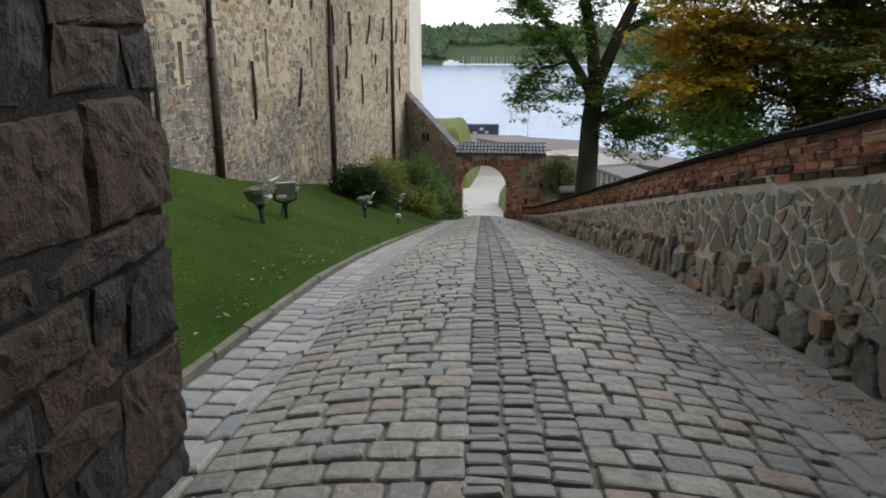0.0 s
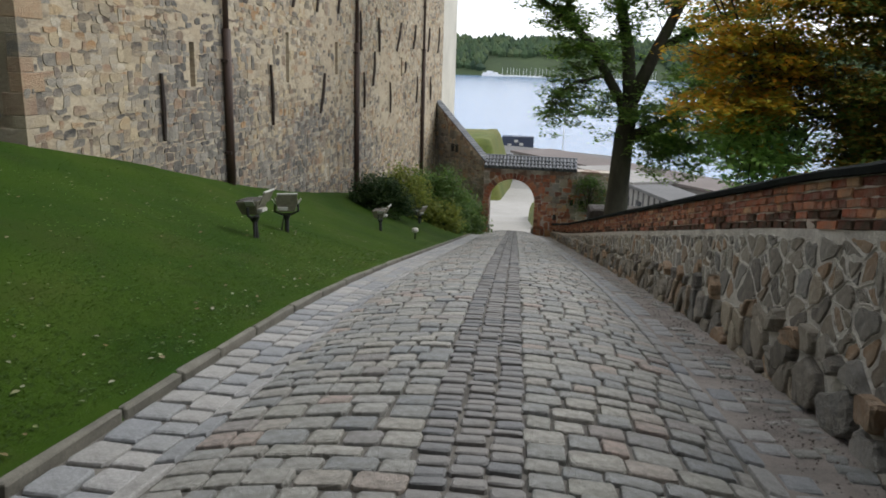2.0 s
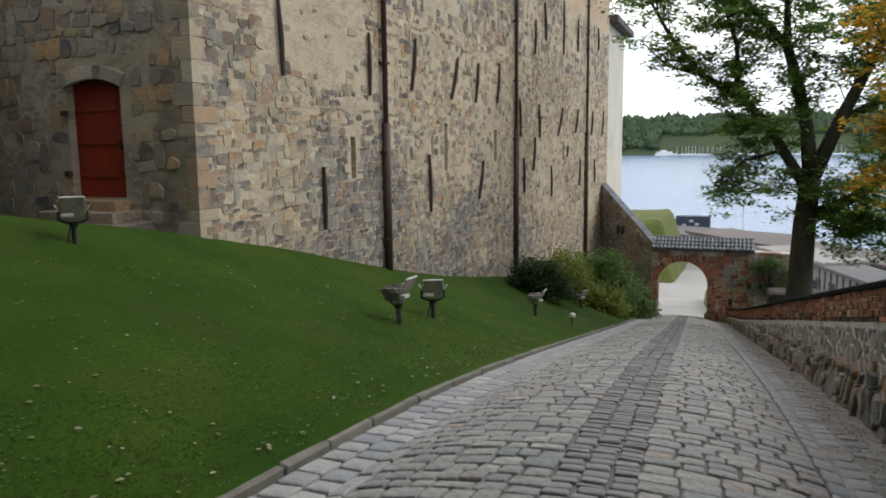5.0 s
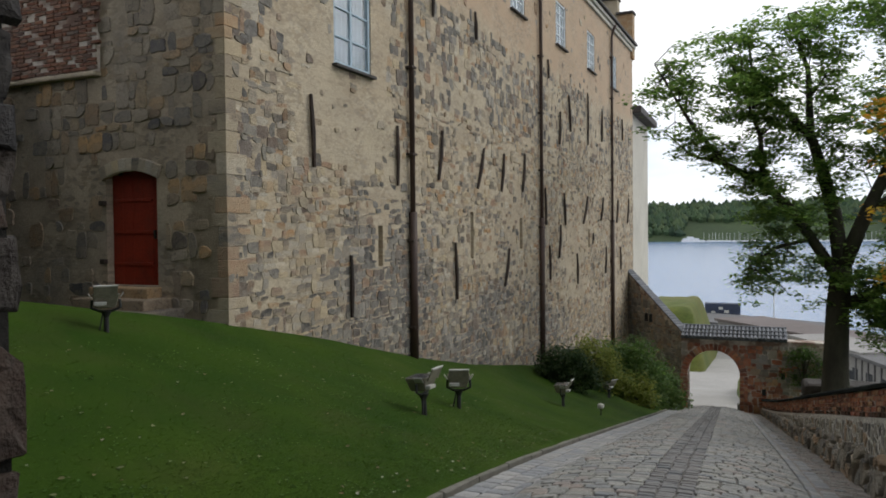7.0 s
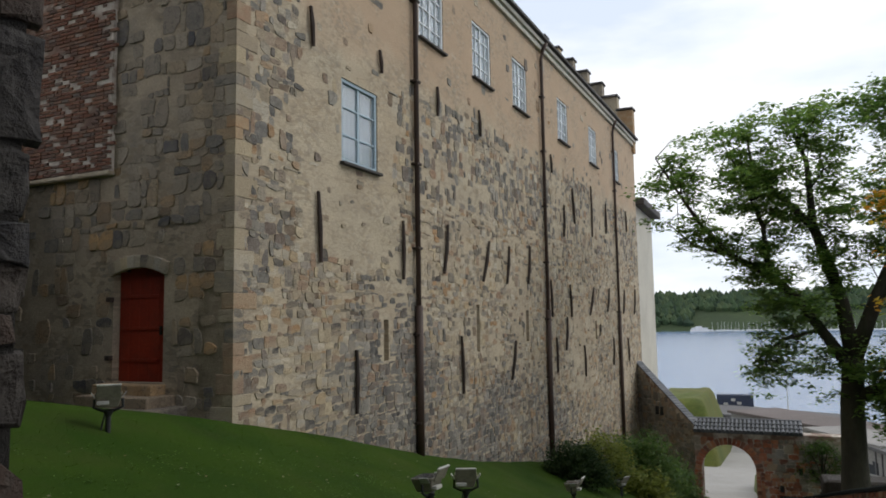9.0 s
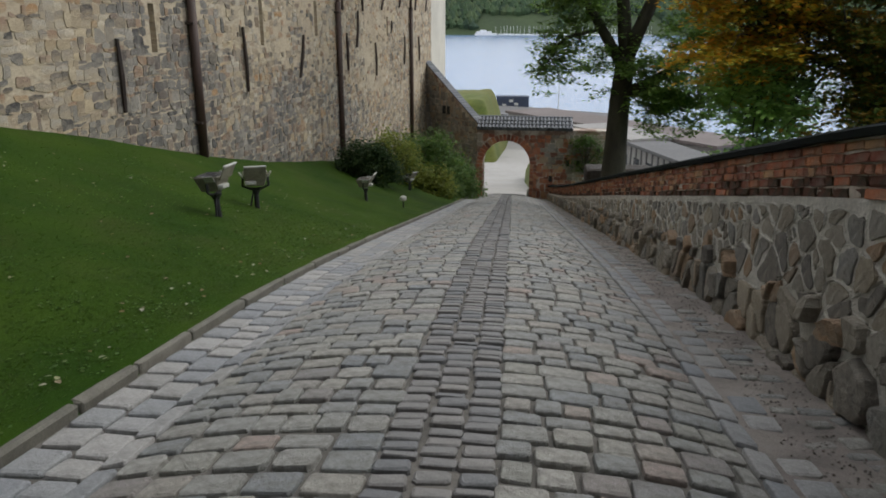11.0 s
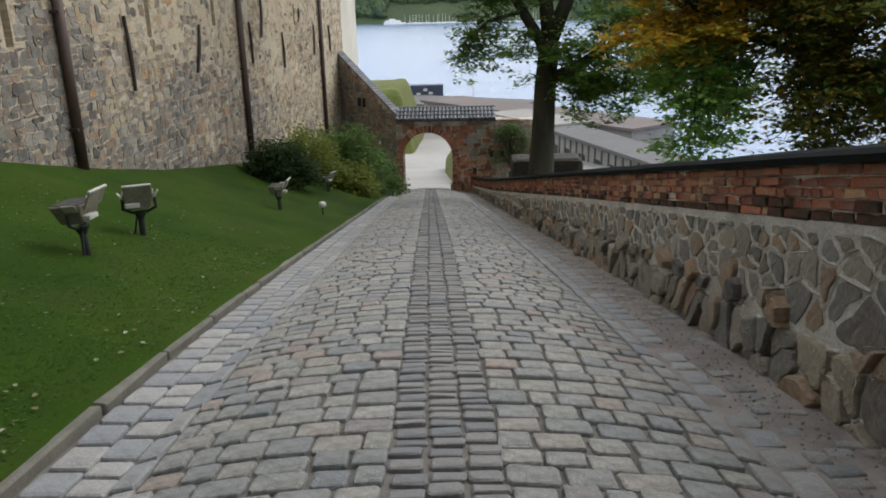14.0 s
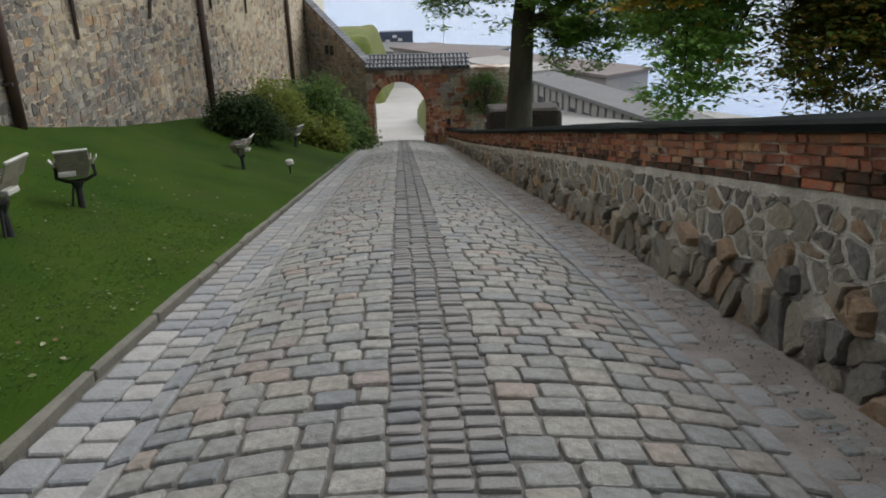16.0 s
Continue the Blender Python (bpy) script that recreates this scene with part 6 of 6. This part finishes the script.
# ---- the cobbled road, last: setts, dark middle strip, gutters, kerb ----
road = put("road", mesh_of("road_bed", [(road_x(-5) - 2.2, -5, edge_z(-5) - 0.5), (road_x(-5) + 2.4, -5, edge_z(-5) - 0.5), (road_x(46) + 2.4, 46, edge_z(46) - 0.5), (road_x(46) - 2.2, 46, edge_z(46) - 0.5)], [(0, 1, 2, 3)], joint), None, None, "cambered road of worn granite setts with a darker middle strip", "road", "structure")
srng = random.Random(77)
grit_mat = material("grit", [(0.1, 0.09, 0.078), (0.2, 0.18, 0.155), (0.3, 0.28, 0.25), (0.14, 0.11, 0.09)], 0.9, "island", 50, 5, 0)


def sett(sx, sy, rise, rg):
    """A worn sett with rounded shoulders, about its middle; top at z = 0."""
    c = 0.07 + rg.uniform(0, 0.13)
    out = []
    for ax, ay in ((1, 1), (-1, 1), (-1, -1), (1, -1)):
        pair = [(ax * sx / 2, ay * sy / 2 * (1 - c * 1.5)), (ax * sx / 2 * (1 - c), ay * sy / 2)]
        out += pair if ax * ay > 0 else pair[::-1]
    jit = [(x * rg.uniform(0.93, 1.0), y * rg.uniform(0.88, 1.0)) for x, y in out]
    v = [(x, y, -0.07) for x, y in jit] + [(x * 0.992, y * 0.992, -rise * 1.1) for x, y in jit] + [(x * 0.96, y * 0.945, -rise * rg.uniform(0.15, 0.45)) for x, y in jit] + [(x * 0.84, y * 0.78, rg.uniform(-0.1, 0.25) * rise) for x, y in jit]
    n = 8
    f = [(r * n + i, r * n + (i + 1) % n, (r + 1) * n + (i + 1) % n, (r + 1) * n + i) for r in range(3) for i in range(n)]
    return v, f + [tuple(3 * n + i for i in range(n))]


def lay(u, y, turn=0.0):
    """The pose of a piece lying on the road at u, y."""
    du = (road_z(u + 0.05, y) - road_z(u - 0.05, y)) / 0.1
    dy = (road_z(u, y + 0.1) - road_z(u, y - 0.1)) / 0.2
    ex, ey = Vector((1, 0, du)).normalized(), Vector((-0.0365, 1, dy)).normalized()
    ez = ex.cross(ey).normalized()
    return basis((road_x(y) + u, y, road_z(u, y)), ex, ey, ez) @ pose(0, 0, 0, 0, 0, turn)


SH = {}


def shared(kind, sx, sy, rise, mat, rg):
    """One of a few meshes of about this size."""
    key = kind, round(sx / 0.03), round(sy / 0.03), rg.randrange(2)
    if key not in SH:
        v, f = sett(round(sx / 0.03) * 0.03, round(sy / 0.03) * 0.03, rise, rg)
        SH[key] = mesh_of(kind, v, f, mat)
    return SH[key]


ROW, ST = 0.205, 0.125
main, dark, gut = Joined(), Joined(), Joined()
single = 0
y = 0.6
while y < 47.2:
    pitch = ROW * srng.uniform(0.85, 1.15)
    for side in (-1, 1):
        u = 0.275 + srng.uniform(-0.02, 0.02)
        while u < MAIN_U - 0.06:
            w = srng.uniform(0.15, 0.3)
            if u + w > MAIN_U - 0.1:
                w = MAIN_U - u
            uu, yy = side * (u + w / 2), y + pitch / 2 + srng.uniform(-0.014, 0.014) + 0.03 * noise.noise((uu * 1.3, y * 0.7, 3.0))
            m = lay(uu, yy, srng.uniform(-2.4, 2.4)) @ pose(0, 0, srng.uniform(-0.006, 0.008), srng.uniform(-2.5, 2.5), srng.uniform(-1.5, 1.5), 0)
            if 3.4 < y < 8.9 and single < 300:
                single += 1
                put("sett", shared("sett", w - 0.012, pitch - 0.016, 0.014, sett_one, srng), road, m)
            else:
                v, f = sett(w - 0.012, pitch - 0.016, 0.014, srng)
                main.add(v, f, m)
            u += w
    y += pitch
main.done("setts", sett_many, road, "worn granite setts")
single = 0
for c in range(3):
    y = 0.6
    while y < 46.6:
        pitch = ST * srng.uniform(0.75, 1.3)
        u = (c - 1) * 0.19
        m = lay(u + srng.uniform(-0.016, 0.016), y + pitch / 2, srng.uniform(-5, 5)) @ Matrix.Translation((0, 0, srng.uniform(-0.012, 0.004)))
        if 3.4 < y < 9.5 and single < 120:
            single += 1
            put("dark_sett", shared("dark_sett", 0.182, pitch - 0.026, 0.02, strip_one, srng), road, m)
        else:
            v, f = sett(0.182, pitch - 0.026, 0.02, srng)
            dark.add(v, f, m)
        y += pitch
dark.done("dark_setts", strip_many, road, "narrow dark setts of the middle strip")
single = 0
for u, w, lo, hi in ((-2.06, 0.242, 0.24, 0.38), (-1.82, 0.228, 0.2, 0.34), (-1.63, 0.145, 0.3, 0.55), (1.63, 0.145, 0.28, 0.5), (1.83, 0.2, 0.2, 0.34)):
    y = 0.6
    while y < 46.8:
        L = srng.uniform(lo, hi)
        if u > 1.8 and srng.random() < 0.25:
            y += L
            continue
        v, f = sett(w, L - 0.02, 0.016, srng)
        m = lay(u + srng.uniform(-0.01, 0.01), y + L / 2, srng.uniform(-3, 3)) @ Matrix.Translation((0, 0, 0.004))
        if 3.0 < y < 24 and single < 280:
            single += 1
            put("gutter_slab", mesh_of("gutter_slab", v, f, slab_one), road, m)
        else:
            gut.add(v, f, m)
        y += L
gut.done("gutter_slabs", slab_many, road, "pale flat gutter slabs")
loose = Joined()
y = 0.6
while y < 45.8:
    u = 1.96
    while u < WALL_U - 0.06:
        w = srng.uniform(0.1, 0.24)
        if srng.random() < 0.45:
            v, f = sett(w, srng.uniform(0.08, 0.17), 0.018, srng)
            loose.add(v, f, lay(u + w / 2, y + srng.uniform(-0.05, 0.05), srng.uniform(-20, 20)) @ Matrix.Translation((0, 0, srng.uniform(-0.02, 0.004))))
        u += w + 0.02
    y += 0.16
loose.done("edge_cobbles", sett_many, road, "loose irregular cobbles in dirt along the wall", True)
grit = Joined()
for k in range(5200):
    y = 3.5 + 22 * srng.random() ** 1.4
    u = srng.uniform(1.68, WALL_U - 0.02) if k % 3 else srng.uniform(-1.6, 1.7)
    r = srng.uniform(0.004, 0.013) * (1.0 if k % 3 else 0.55)
    c = Vector((road_x(y) + u, y, road_z(u, y) - (0.01 if k % 3 else 0.022)))
    a = srng.uniform(0, 6.28)
    base = [tuple(c + Vector((r * math.cos(a + q * 1.571) * srng.uniform(0.7, 1.3), r * math.sin(a + q * 1.571) * srng.uniform(0.7, 1.3), 0))) for q in range(4)]
    grit.add(base + [tuple(c + Vector((0, 0, r * srng.uniform(0.6, 1.1))))], [(0, 1, 4), (1, 2, 4), (2, 3, 4), (3, 0, 4)])
grit.done("grit", grit_mat, road, "loose grit and small stones")
gv, gf = [], []
gy = [0.5 + 0.5 * k for k in range(92)]
for y in gy:
    for k in range(4):
        u = 1.68 + k * (WALL_U + 0.02 - 1.68) / 3
        gv.append((road_x(y) + u, y, road_z(u, y) - 0.014 + (0.012 if k == 3 else 0)))
for j in range(len(gy) - 1):
    for k in range(3):
        a = j * 4 + k
        gf.append((a, a + 1, a + 5, a + 4))
put("dirt_strip", mesh_of("dirt_strip", gv, gf, gravel), road, None, "gritty brown dirt along the wall foot")

kerb = thing("kerb", pose(0, 0, 0), "weathered granite kerb between lawn and gutter", "kerb", kind="structure")
y = 3.0
while y < 46:
    L = srng.uniform(0.7, 1.3)
    ym = y + L / 2
    bm = bmesh.new()
    box(bm, (0, 0, 0), (0.09, L - 0.015, 0.26), 0.02)
    for v in bm.verts:
        v.co += Vector((srng.uniform(-0.006, 0.006), 0, srng.uniform(-0.006, 0.006)))
    me = bpy.data.meshes.new("kerb_stone")
    bm.to_mesh(me)
    bm.free()
    me.materials.append(kerb_mat)
    slope = math.degrees(math.atan((edge_z(ym + 0.4) - edge_z(ym - 0.4)) / 0.8))
    put("kerb_stone", me, kerb, pose(road_x(ym) + KERB_U - 0.055, ym, edge_z(ym) - 0.095, slope, srng.uniform(-2, 2), 2.1))
    y += L
